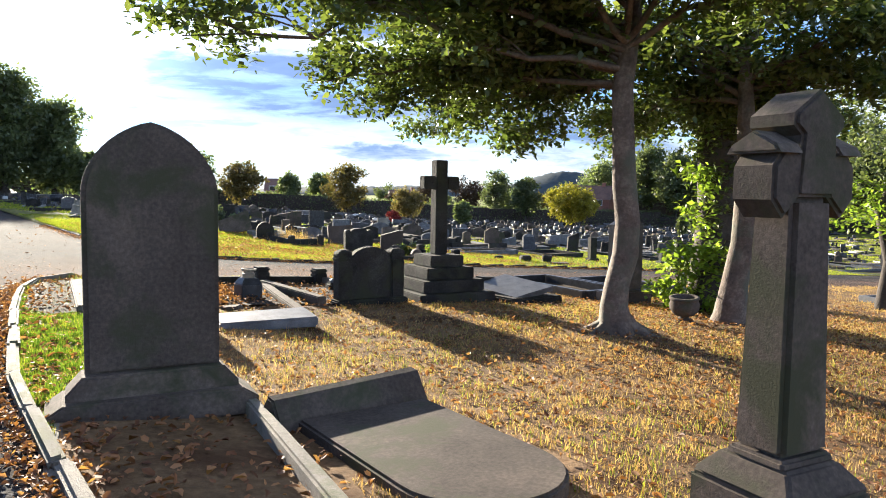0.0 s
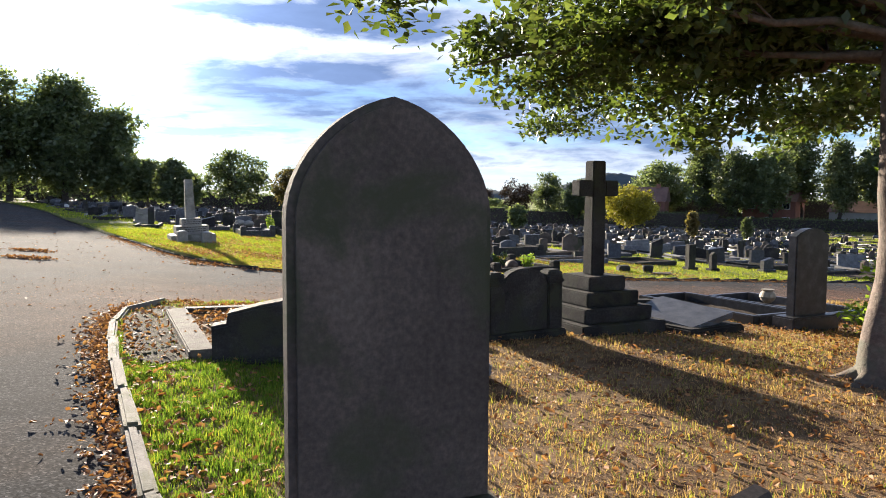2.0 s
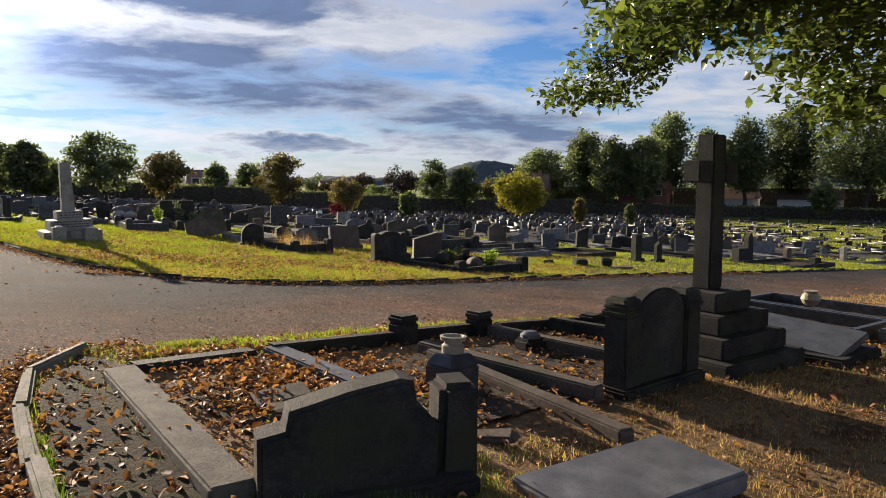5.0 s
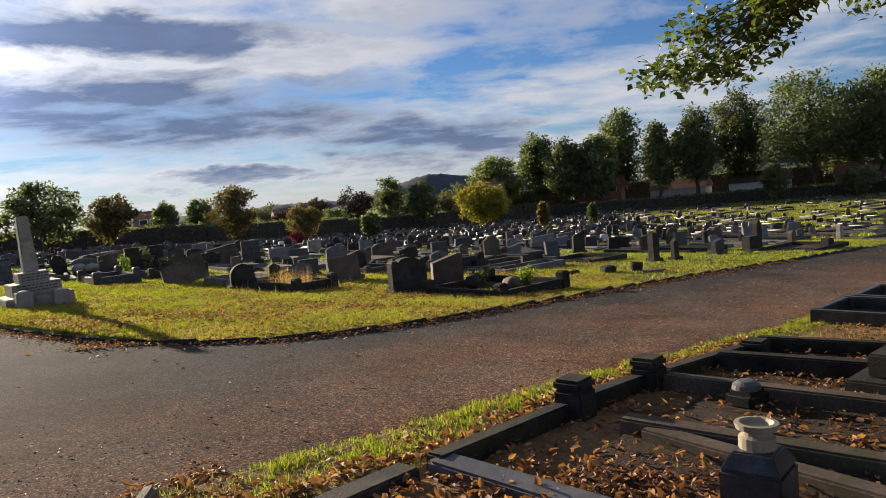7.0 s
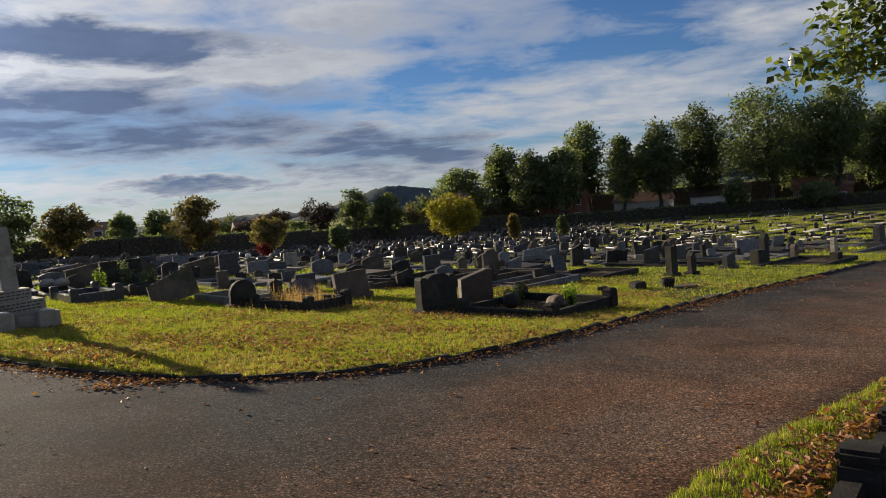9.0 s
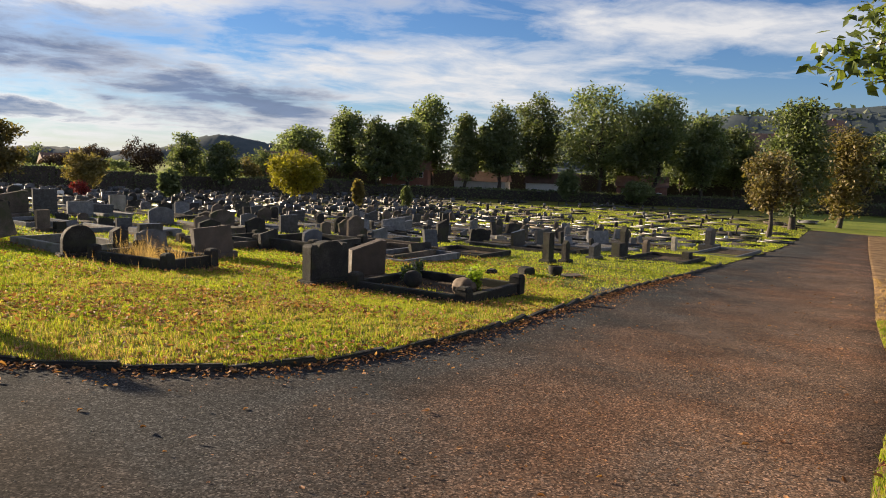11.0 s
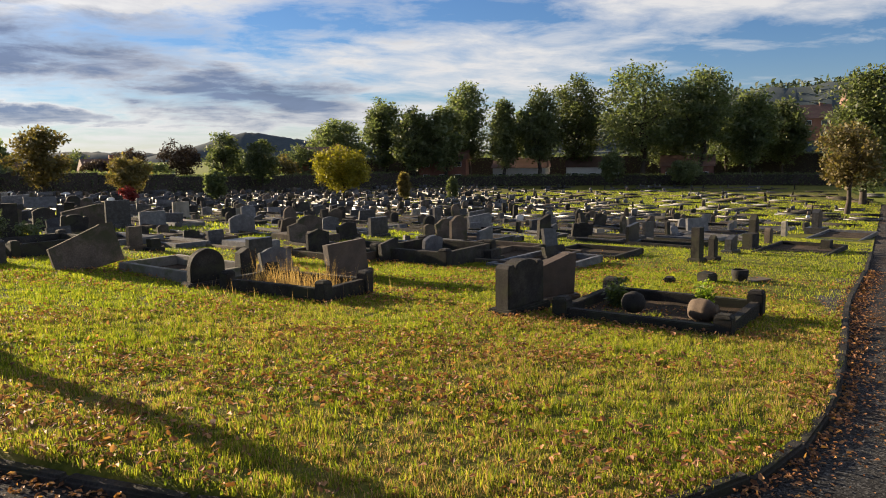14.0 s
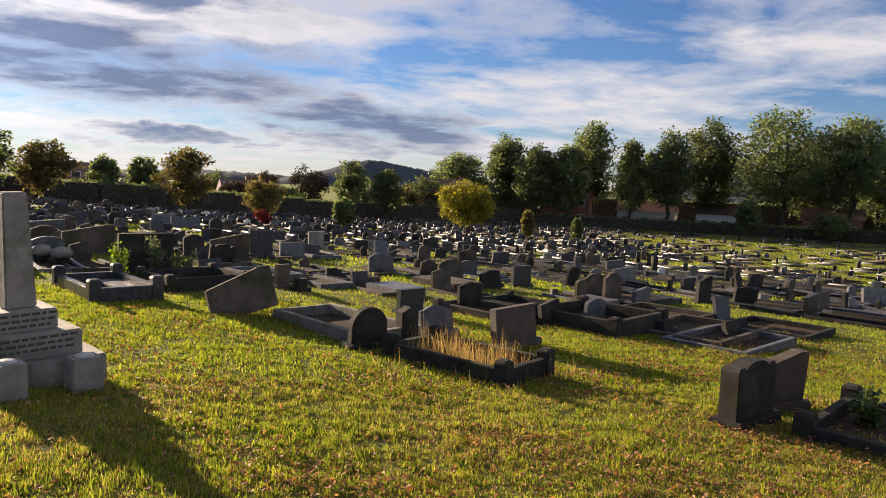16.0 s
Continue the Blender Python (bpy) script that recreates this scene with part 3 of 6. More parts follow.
def headstone(name, label, x, y, z, kind, w, h, d=0.1, mat=M_STONE, psi=PSI, lean=0.0, side=0.0, base=(0.1, 0.16, 0.12), base_mat=None, group="", rows=0):
    """A tablet on a base block; lean and side: degrees by which it has sunk out of plumb."""
    root = thing(name, label, "headstone", pose(x, y, z - 0.03, lean, side, psi), group)
    bh = base[2] if base else 0.0
    if base:
        part("base", box(w + 2 * base[0], d + base[1], bh + 0.03, bevel=0.02), base_mat or mat, root)
    part("tablet", prism(outline(kind, w, h - bh), d, (0, 0, bh + 0.03), bevel=0.014), mat, root)
    if rows:
        letters(root, w * 0.7, h * 0.72, rows, -d / 2 - 0.001)
    return root


def surround(name, label, x, y, z, wide, long, h, t, mat, psi=PSI, posts=0.0, soil=M_SOIL, ends=(True, True), group="", tilt=0.0, post_mat=None):
    """A grave surround: side rails, end rails, corner posts and the bed; x and y are the middle of the headstone end."""
    root = thing(name, label, "grave surround", pose(x, y, z - 0.02, tilt, 0, psi), group)
    for s in (-1, 1):
        part("rail", box(t, long, h + 0.02, (s * (wide - t) / 2, -long / 2, 0), bevel=0.012), mat, root)
    for k, yes in enumerate(ends):
        if yes:
            part("end_rail", box(wide - 2 * t - 0.004, t, h + 0.02, (0, -t / 2 if k == 0 else -long + t / 2, 0), bevel=0.012), mat, root)
    if posts:
        for sx in (-1, 1):
            for yy in (-t / 2, -long + t / 2):
                bm = box(t * 1.6, t * 1.6, h + posts, (sx * (wide - t) / 2, yy, 0), bevel=0.01)
                bm = box(t * 1.75, t * 1.75, 0.05, (sx * (wide - t) / 2, yy, h + posts - 0.012), bevel=0.02, taper=0.75, bm=bm)
                part("corner_post", bm, post_mat or mat, root)
    bed = bmesh.new()
    g = bmesh.ops.create_grid(bed, x_segments=6, y_segments=12, size=0.5)["verts"]
    for v in g:
        v.co = Vector((v.co.x * (wide - 2 * t + 0.01), (v.co.y - 0.5) * (long - 2 * t + 0.01) - t, h * 0.35 + random.uniform(-0.012, 0.012)))
    part("bed", bed, soil, root, smooth=True)
    return root


def at_plot(x, y, up=0.0):
    return (x, y, float(plot_z(x, y)) + up)


def at_isle(x, y, up=0.0):
    return (x, y, float(isle_z(x, y)) + up)


# The tall pointed headstone by the kerb, with stepped base and the kerbs of its grave.
gx, gy = -0.49, 3.10
gz = float(plot_z(gx, gy))
stone = thing("headstone", "tall weathered gothic sandstone headstone on a stepped base", "headstone", pose(gx, gy, gz - 0.03, 0, 0, 28.0))
part("tablet", prism(outline("gothic", 0.70, 1.37), 0.11, (0, 0, 0.27), bevel=0.026), M_STONE, stone)
bm = prism([(-0.445, 0), (-0.445, 0.15), (-0.365, 0.24), (0.365, 0.24), (0.445, 0.15), (0.445, 0)], 0.22, (0, 0, 0.04), bevel=0.012)
part("die", bm, M_STONE, stone)
part("plinth", prism([(-0.545, 0), (-0.545, 0.10), (-0.46, 0.155), (0.46, 0.155), (0.545, 0.10), (0.545, 0)], 0.36, (0, 0, 0), bevel=0.012), M_STONE, stone)
for s in (-1, 1):
    k = thing("grave_kerb", "narrow pale stone grave kerb beside the pointed headstone", "grave kerb", pose(gx + 0.50 * s * ROW.x + 0.12 * LONG.x, gy + 0.50 * s * ROW.y + 0.12 * LONG.y, gz - 0.06, 0, 0, 28.0), "kerbs of the pointed headstone")
    part("rail", box(0.085, 1.75, 0.12, (0, -0.95, 0), bevel=0.014, chip=0.006), M_KERB, k)

# The small stone cross monument on a tapered pedestal.
ox, oy = 2.32, 1.62
cross = thing("cross_monument", "dark mossy sandstone cross on a tapered shaft and splayed pedestal", "monument", pose(ox, oy, float(plot_z(ox, oy)) - 0.03, 0, 0, 28.0))
part("pedestal", box(0.42, 0.42, 0.37, bevel=0.015), M_STONE, cross)
part("splay", box(0.42, 0.42, 0.09, (0, 0, 0.37), bevel=0.012, taper=0.64), M_STONE, cross)
part("shaft_foot", box(0.275, 0.235, 0.035, (0, 0, 0.452), bevel=0.012, taper=0.93), M_STONE, cross)
part("shaft", box(0.245, 0.205, 0.88, (0, 0, 0.482), bevel=0.022, taper=0.80), M_STONE, cross)
for s in (-1, 1):
    prof = [(0.07, 1.36), (0.15, 1.29), (0.205, 1.35), (0.205, 1.46), (0.15, 1.53), (0.07, 1.50)]
    arm = part("arm", prism([(s * q, h) for q, h in prof][::s], 0.17, bevel=0.012), M_STONE, cross)
    cap = prism([(-0.105, 0), (-0.085, 0.03), (0, 0.075), (0.085, 0.03), (0.105, 0)], 0.12, bevel=0.008)
    cap.transform(pose(s * 0.155, 0, 1.50, 0, 0, 90))
    part("arm_cap", cap, M_STONE, arm)
bm = prism([(-0.10, 0), (-0.085, 0.20), (-0.125, 0.23), (-0.125, 0.27), (0, 0.355), (0.125, 0.27), (0.125, 0.23), (0.085, 0.20), (0.10, 0)], 0.19, (0, 0, 1.36), bevel=0.012)
part("head", bm, M_STONE, cross)

# The headstone that fell forward off its base.
fx, fy = 0.58, 3.32
fz = float(plot_z(fx, fy))
fallen = thing("fallen_headstone", "toppled sandstone headstone lying flat before its base", "headstone", pose(fx, fy, fz - 0.03, 0, 0, 44.0))
own = prism([(-0.16, 0), (-0.02, 0.235), (0.04, 0.245), (0.17, 0.06), (0.17, 0)], 1.06, bevel=0.012)
own.transform(pose(0, 0, 0, 0, 0, 90))
part("base", own, M_STONE, fallen)
own = prism(outline("round", 0.82, 1.50), 0.11, bevel=0.015)
own.transform(pose(0.02, -0.16, 0.07, 89.0, 0, 0))
own.transform(pose(0, 0, 0, 0, 0, -10.0))
part("tablet", own, M_STONE, fallen)

# Headstone with round shoulders, its back to the path.
sx, sy = 0.17, 8.12
shoulder = thing("headstone", "sooty arched headstone between two capped end posts", "headstone", pose(sx, sy, float(plot_z(sx, sy)) - 0.03, 0, 0, 33.0))
part("plinth", box(1.0, 0.26, 0.10, bevel=0.018, chip=0.006), M_SOOT, shoulder)
arch = [(-0.29, 0), (-0.29, 0.47)] + [(-0.29 * math.cos(math.pi * i / 14), 0.47 + 0.19 * math.sin(math.pi * i / 14)) for i in range(1, 14)] + [(0.29, 0.47), (0.29, 0)]
part("tablet", prism(arch, 0.13, (0, 0, 0.09), bevel=0.014), M_SOOT, shoulder)
for s in (-1, 1):
    end = part("end_post", box(0.185, 0.185, 0.50, (s * 0.365, 0, 0.09), bevel=0.014), M_SOOT, shoulder)
    bm = box(0.215, 0.215, 0.045, (s * 0.365, 0, 0.585), bevel=0.014)
    bm = box(0.19, 0.19, 0.035, (s * 0.365, 0, 0.628), bevel=0.012, bm=bm)
    bm = box(0.21, 0.21, 0.06, (s * 0.365, 0, 0.66), bevel=0.02, taper=0.72, bm=bm)
    part("cap", bm, M_SOOT, end)

# Cross on four steps.
cx, cy = 1.03, 9.07
cz = float(plot_z(cx, cy))
tall = thing("cross_monument", "plain Latin stone cross on four sooty steps", "monument", pose(cx, cy, cz - 0.03, 0, 0, PSI))
z = 0.0
for k, (w, h) in enumerate(((1.16, 0.17), (0.94, 0.16), (0.73, 0.16), (0.52, 0.16))):
    part("step", box(w, w, h, (0, 0, z), bevel=0.014), M_SOOT, tall)
    z += h
part("shaft", box(0.19, 0.17, 1.30, (0, 0, z), bevel=0.012, taper=0.94), M_SOOT, tall)
for s in (-1, 1):
    part("arm", box(0.185, 0.16, 0.18, (s * 0.183, 0, z + 0.90), bevel=0.012), M_SOOT, tall)

# Surrounds in the row by the road, with their posts and rails knocked about.
u38, v38 = Vector((0.788, 0.616)), Vector((0.616, -0.788))


def rail(label, a, b, w, h, up, mat, tilt=0.0):
    """A loose or sunken grave rail between two places."""
    a, b = Vector(a), Vector(b)
    c, d = (a + b) / 2, b - a
    zc = float(plot_z(c.x, c.y)) + up
    slope = math.degrees(math.atan2(float(plot_z(b.x, b.y) - plot_z(a.x, a.y)), d.length))
    bm = box(w, d.length, h, bevel=0.012, chip=0.004)
    ob = solid("grave_rail", bm, mat, label, "grave rail", pose(c.x, c.y, zc, slope + tilt, 0, math.degrees(math.atan2(-d.x, d.y))))
    return ob


rail("pale concrete grave rail lying in bare soil", (-3.45, 7.98), (-2.40, 6.12), 0.20, 0.12, -0.05, M_OLDRAIL)
rail("dark broken grave rail half sunk in soil", (-3.42, 8.10), (-2.72, 8.66), 0.16, 0.12, -0.06, M_SOOT)
rail("smooth grey stone rail beside fallen leaves", (-2.57, 8.66), (-1.74, 7.50), 0.16, 0.09, 0.0, M_GREYG)
rail("long grey stone rail slipped across the grave", (-1.35, 8.86), (-0.46, 6.94), 0.12, 0.10, -0.01, M_STONE)
rail("dark grave rail with pale worn top", (-1.42, 9.02), (-0.36, 7.72), 0.12, 0.15, -0.03, M_STONE)
rail("dark grave rail with pale worn top", (-0.70, 9.90), (0.24, 8.66), 0.12, 0.15, -0.03, M_STONE)
rail("low stone grave rail between beds", (0.02, 10.38), (0.86, 9.34), 0.11, 0.19, -0.03, M_SOOT)
rail("low stone grave rail between beds", (0.75, 10.95), (1.55, 9.95), 0.11, 0.17, -0.03, M_SOOT)
rail("sooty front rail along the verge", (-2.60, 8.64), (-1.66, 9.40), 0.12, 0.15, -0.04, M_SOOT)
rail("sooty front rail along the verge", (-1.48, 9.53), (-0.82, 9.98), 0.12, 0.15, -0.04, M_SOOT)
rail("sooty front rail along the verge", (-0.60, 10.12), (0.86, 10.98), 0.12, 0.15, -0.04, M_SOOT)
for px, py, hh in ((-1.55, 9.44, 0.30), (-0.80, 9.95, 0.28), (0.55, 10.70, 0.2)):
    post = thing("grave_post", "squat sooty corner post with a moulded cap", "grave post", pose(*at_plot(px, py, -0.03), 0, 0, 38.0), "corner posts of the row")
    part("shaft", box(0.195, 0.195, hh - 0.085, bevel=0.015), M_SOOT, post)
    part("cap", box(0.205, 0.205, 0.075, (0, 0, hh - 0.09), bevel=0.022), M_SOOT, post)
for (ax, ay, bx, by, ln) in ((-3.0, 7.6, -2.2, 8.4, 1.0), (-2.2, 8.3, -1.4, 9.0, 1.5), (-1.3, 9.0, -0.6, 9.6, 1.6), (-0.5, 9.7, 0.2, 10.2, 1.6), (0.3, 10.3, 0.9, 10.7, 1.4)):
    bm = bmesh.new()
    for v in bmesh.ops.create_grid(bm, x_segments=8, y_segments=14, size=0.5)["verts"]:
        p = Vector((ax, ay)).lerp(Vector((bx, by)), v.co.x + 0.5) + v38 * ln * (0.5 - v.co.y)
        v.co = Vector((p.x, p.y, float(plot_z(p.x, p.y)) + 0.015 + random.uniform(-0.008, 0.014)))
    solid("soil", bm, M_SOIL, "bare dark soil in an old grave bed", "soil", kind="structure", smooth=True)

STRIP = [(-3.92, 8.55), (-3.42, 8.22), (-2.42, 6.15), (-2.62, 5.7), (-3.0, 6.05), (-3.75, 7.5)]
bm = bmesh.new()
bare = [bm.verts.new((px, py, float(plot_z(px, py)) + 0.012)) for px, py in STRIP]
bm.faces.new(bare)
bmesh.ops.triangulate(bm, faces=bm.faces[:])
bmesh.ops.subdivide_edges(bm, edges=bm.edges[:], cuts=5, use_grid_fill=True)
for v in bm.verts:
    v.co.z = float(plot_z(v.co.x, v.co.y)) + 0.012 + random.uniform(-0.006, 0.012)
bmesh.ops.recalc_face_normals(bm, faces=bm.faces[:])
solid("soil", bm, M_MOSSY, "bare mossy soil between the kerb and a grave rail", "soil", kind="structure", smooth=True)

jar = thing("grave_vase", "chamfered dark stone vase block with a metal rim", "vase", pose(*at_plot(-1.31, 7.90, 0.0), 0, 2, 40.0))
bm = box(0.27, 0.25, 0.19, bevel=0.012)
part("block", box(0.27, 0.25, 0.075, (0, 0, 0.189), bevel=0.008, taper=0.66, bm=bm), M_GRANITE, jar)
part("collar", lathe([(0.075, 0), (0.075, 0.05), (0.06, 0.06), (0.06, 0.08), (0.085, 0.085), (0.09, 0.11), (0.07, 0.112), (0.055, 0.09)], (0, 0, 0.265)), M_METAL, jar, "dull metal rim")
pot = thing("flower_holder", "pierced metal flower holder on a stone block", "vase", pose(*at_plot(-0.45, 9.30, 0.0), 0, 0, 30.0))
part("block", box(0.24, 0.20, 0.12, bevel=0.03), M_SOOT, pot)
part("dome", lathe([(0.09, 0), (0.085, 0.03), (0.05, 0.055), (0.01, 0.06)], (0, 0, 0.118)), M_GREYG, pot)

slab = thing("ledger_slab", "thick pale ledger slab lying loose in the grass", "ledger", pose(-0.69, 6.30, float(plot_z(-0.69, 6.3)) - 0.01, 1.5, -1.0, 26.0))
part("slab", box(0.96, 0.52, 0.105, bevel=0.015, chip=0.012), M_GREYG, slab)

# The broken stump of a headstone and its pieces.
rub = thing("broken_headstone", "broken blackened headstone stump with a ragged curved top", "headstone", pose(-1.88, 6.25, float(plot_z(-1.88, 6.25)) - 0.04, 3, 0, 14.0))
prof = [(-0.45, 0), (-0.45, 0.35), (-0.34, 0.37), (-0.325, 0.45), (-0.22, 0.475), (-0.08, 0.51), (0.04, 0.53), (0.13, 0.545), (0.19, 0.53), (0.205, 0.42), (0.25, 0.39), (0.30, 0.33), (0.31, 0)]
part("stump", prism(prof, 0.17, bevel=0.022), M_SOOT, rub)
part("shoulder", box(0.17, 0.2, 0.50, (0.40, 0.02, 0), bevel=0.03, chip=0.02), M_SOOT, rub)
part("foot", box(0.95, 0.30, 0.10, (0, 0, 0), bevel=0.02, chip=0.015), M_SOOT, rub)
for px, py, w, d, h, rz in ((-2.35, 7.45, 0.34, 0.26, 0.10, 20), (-2.28, 7.20, 0.30, 0.16, 0.07, 5), (-1.22, 6.92, 0.30, 0.11, 0.05, -25), (-1.62, 7.42, 0.24, 0.12, 0.06, 50)):
    solid("stone_fragment", box(w, d, h, bevel=0.014, chip=0.025), M_STONE, "loose broken piece of grave stone among leaves", "stone", pose(*at_plot(px, py, 0.0), 4, -5, rz), "broken stone pieces")

# Tall headstone and the black surrounds beyond the tree.
headstone("headstone", "tall narrow dark granite headstone on a broad base", 3.93, 10.22, float(plot_z(4.02, 10.2)), "cambered", 0.62, 1.32, 0.13, M_GRANITE, PSI, base=(0.13, 0.2, 0.2))
surround("grave_surround", "black polished granite grave surround with an open bed", 3.72, 10.50, float(plot_z(3.6, 10.8)) , 1.0, 2.2, 0.17, 0.09, M_GRANITE, 210.0, group="black surrounds")
surround("grave_surround", "black polished granite grave surround with an open bed", 5.10, 11.55, float(plot_z(5.0, 11.8)), 1.0, 2.2, 0.17, 0.09, M_GRANITE, 210.0, group="black surrounds")
vz = thing("grave_vase", "round metal flower vase on the surround", "vase", pose(*at_plot(4.35, 12.6, 0.12)))
part("bowl", lathe([(0.05, 0), (0.10, 0.04), (0.13, 0.10), (0.11, 0.16), (0.08, 0.19), (0.10, 0.22), (0.07, 0.222)]), M_METAL, vz)
led = thing("broken_ledger", "cracked ledger slab tipped on its low kerb", "ledger", pose(2.05, 9.45, float(plot_z(2.05, 9.4)) - 0.02, 0, 0, 36.0))
part("kerb", box(0.95, 1.25, 0.12, bevel=0.02, chip=0.015), M_SOOT, led)
part("slab", box(0.74, 1.05, 0.07, (0.02, -0.02, 0.15), rx=4, ry=-9, bevel=0.012), M_GREYG, led)
part("block", box(0.38, 0.2, 0.17, (0.05, 0.55, 0.11), ry=4, bevel=0.02), M_SOOT, led)
headstone("headstone", "leaning grey headstone behind the ivy", 6.5, 12.6, float(plot_z(6.5, 12.6)), "flat", 0.7, 0.95, 0.12, M_STONE, 22.0, 0, 5)
headstone("headstone", "small pale upright headstone in the sun", 11.5, 12.5, float(plot_z(11.5, 12.5)), "flat", 0.36, 0.62, 0.16, M_STONE, 22.0, base=None)
surround("grave_surround", "low grey granite grave surround in dry grass", 10.3, 14.2, float(plot_z(10.3, 14.2)), 1.1, 2.1, 0.15, 0.1, M_GREYG, 20.0)
surround("grave_surround", "low grey granite grave surround in dry grass", 12.2, 14.9, float(plot_z(12.2, 14.9)), 1.1, 2.1, 0.15, 0.1, M_REDG, 20.0)

urn = thing("stone_urn", "weathered round stone urn on a short foot", "urn", pose(*at_plot(3.98, 7.55, -0.01), 4, -3, 0))
part("foot", lathe([(0.11, 0), (0.10, 0.03), (0.055, 0.06), (0.05, 0.08)]), M_STONE, urn)
part("bowl", lathe([(0.05, 0.075), (0.12, 0.10), (0.165, 0.16), (0.175, 0.22), (0.155, 0.27), (0.175, 0.285), (0.175, 0.31), (0.14, 0.312), (0.12, 0.27)], n=28), M_STONE, urn, smooth=True)

# ---- monuments on the lawn across the road ----
mx, my = -8.66, 20.5
mz = float(isle_z(mx, my))
mon = thing("column_monument", "pale stone shaft on three lettered steps", "monument", pose(mx, my, mz - 0.04, 0, -2.0, PSI))
z = 0.0
for w, h in ((1.18, 0.27), (0.86, 0.24), (0.54, 0.20)):
    st = part("step", box(w, w, h, (0, 0, z), bevel=0.012), M_PALE, mon)
    for r in range(3 if w < 1 else 0):
        x, bm = -w * 0.40, None
        while x < w * 0.38:
            k = random.uniform(0.03, 0.08)
            bm = box(k, 0.004, 0.024, (x + k / 2, -w / 2 - 0.001, z + h - 0.05 - r * 0.055), bevel=0, bm=bm)
            x += k + 0.02
        part("lettering", bm, M_LETTER, st, "worn illegible lettering")
    z += h
part("shaft", box(0.27, 0.27, 1.10, (0, 0, z), bevel=0.015, taper=0.78), M_PALE, mon)
for dx, dy in ((0.30, -0.80), (-0.34, -0.84)):
    c = Vector((mx, my)) + ROW * dx - Vector((-ROW.y, ROW.x)) * (-dy)
    fv = thing("flower_vase", "square pale stone vase with a pierced metal lid", "vase", pose(*at_isle(c.x, c.y, -0.02), 0, 0, PSI), "vases round the monument")
    part("block", box(0.27, 0.27, 0.33, bevel=0.012), M_PALE, fv)
    part("lid", lathe([(0.085, 0), (0.085, 0.01), (0.06, 0.025), (0.02, 0.03)], (0, 0, 0.329)), M_MARBLE, fv, "pierced white metal lid")


def stone_at(label, x, y, kind, w, h, mat, d=0.11, psi=PSI, lean=0.0, side=0.0, base=(0.07, 0.14, 0.1)):
    return headstone("headstone", label, x, y, float(isle_z(x, y)), kind, w, h, d, mat, psi, lean, side, base)


# The blackened pair with its surround.
stone_at("sooty shouldered headstone with a stepped top", -1.36, 19.22, "shouldered", 0.80, 0.70, M_SOOT, 0.22, 24)
stone_at("sooty lettered headstone with a sloping top", -0.46, 19.80, "sloped", 0.66, 0.70, M_REDG, 0.18, 8, 4)
surround("grave_surround", "blackened double grave surround with stout end posts", -0.35, 19.2, float(isle_z(0.0, 18.4)), 1.75, 2.1, 0.16, 0.12, M_SOOT, 30.0, posts=0.12)
jarr = thing("clay_urn", "fallen ribbed clay urn in the grave bed", "urn", pose(*at_isle(0.35, 17.75, 0.15), 90, 0, 20))
part("body", lathe([(0.06, -0.16), (0.12, -0.13), (0.15, -0.03), (0.14, 0.05), (0.145, 0.06), (0.11, 0.13), (0.07, 0.16), (0.10, 0.18)], n=24), M_CLAY, jarr, smooth=True)
ball = thing("stone_ball", "rough dark stone ball in the grave bed", "stone", pose(*at_isle(-0.25, 18.3, 0.07)))
part("ball", lathe([(0.02, 0), (0.09, 0.02), (0.14, 0.08), (0.15, 0.15), (0.12, 0.23), (0.04, 0.27)], n=18), M_SOOT, ball, smooth=True)
# The tilted slab with its surround.
stone_at("wide grey headstone tipped sideways and sinking", -6.55, 25.1, "sloped", 1.15, 0.72, M_STONE, 0.12, 22, -8, -11, base=None)
surround("grave_surround", "pale-topped stone grave surround of a tipped headstone", -5.6, 25.2, float(isle_z(-5.2, 24.3)), 1.2, 2.4, 0.22, 0.12, M_KERB, 28.0)
stone_at("round-topped black headstone seen from behind", -4.90, 22.75, "round", 0.58, 0.60, M_SOOT, 0.14, 22, 3)
surround("grave_surround", "stone grave surround overgrown with tall dry grass", -4.28, 22.62, float(isle_z(-3.8, 21.7)), 1.05, 2.0, 0.21, 0.11, M_SOOT, 34.0, posts=0.10)
stone_at("brown rough headstone with a flat top", -2.45, 23.25, "flat", 0.84, 0.64, M_REDG, 0.14, 22, -5, -3)
stone_at("grey ogee headstone leaning back", -3.55, 23.9, "ogee", 0.64, 0.5, M_GREYG, 0.12, 22, -12)
stone_at("small black headstone post", -4.2, 23.3, "peaked", 0.3, 0.55, M_SOOT, 0.2, 22)
solid("ledger_slab", box(0.42, 1.6, 0.06, bevel=0.012), M_GREYG, "smooth grey slab lying inside a black surround", "ledger", pose(*at_isle(-8.75, 26.95, 0.10), 0, 0, 27.0))
surround("grave_surround", "black granite surround with capped corner posts", -9.5, 27.8, float(isle_z(-9.0, 26.9)), 1.15, 2.2, 0.26, 0.12, M_GRANITE, 27.0, posts=0.14)

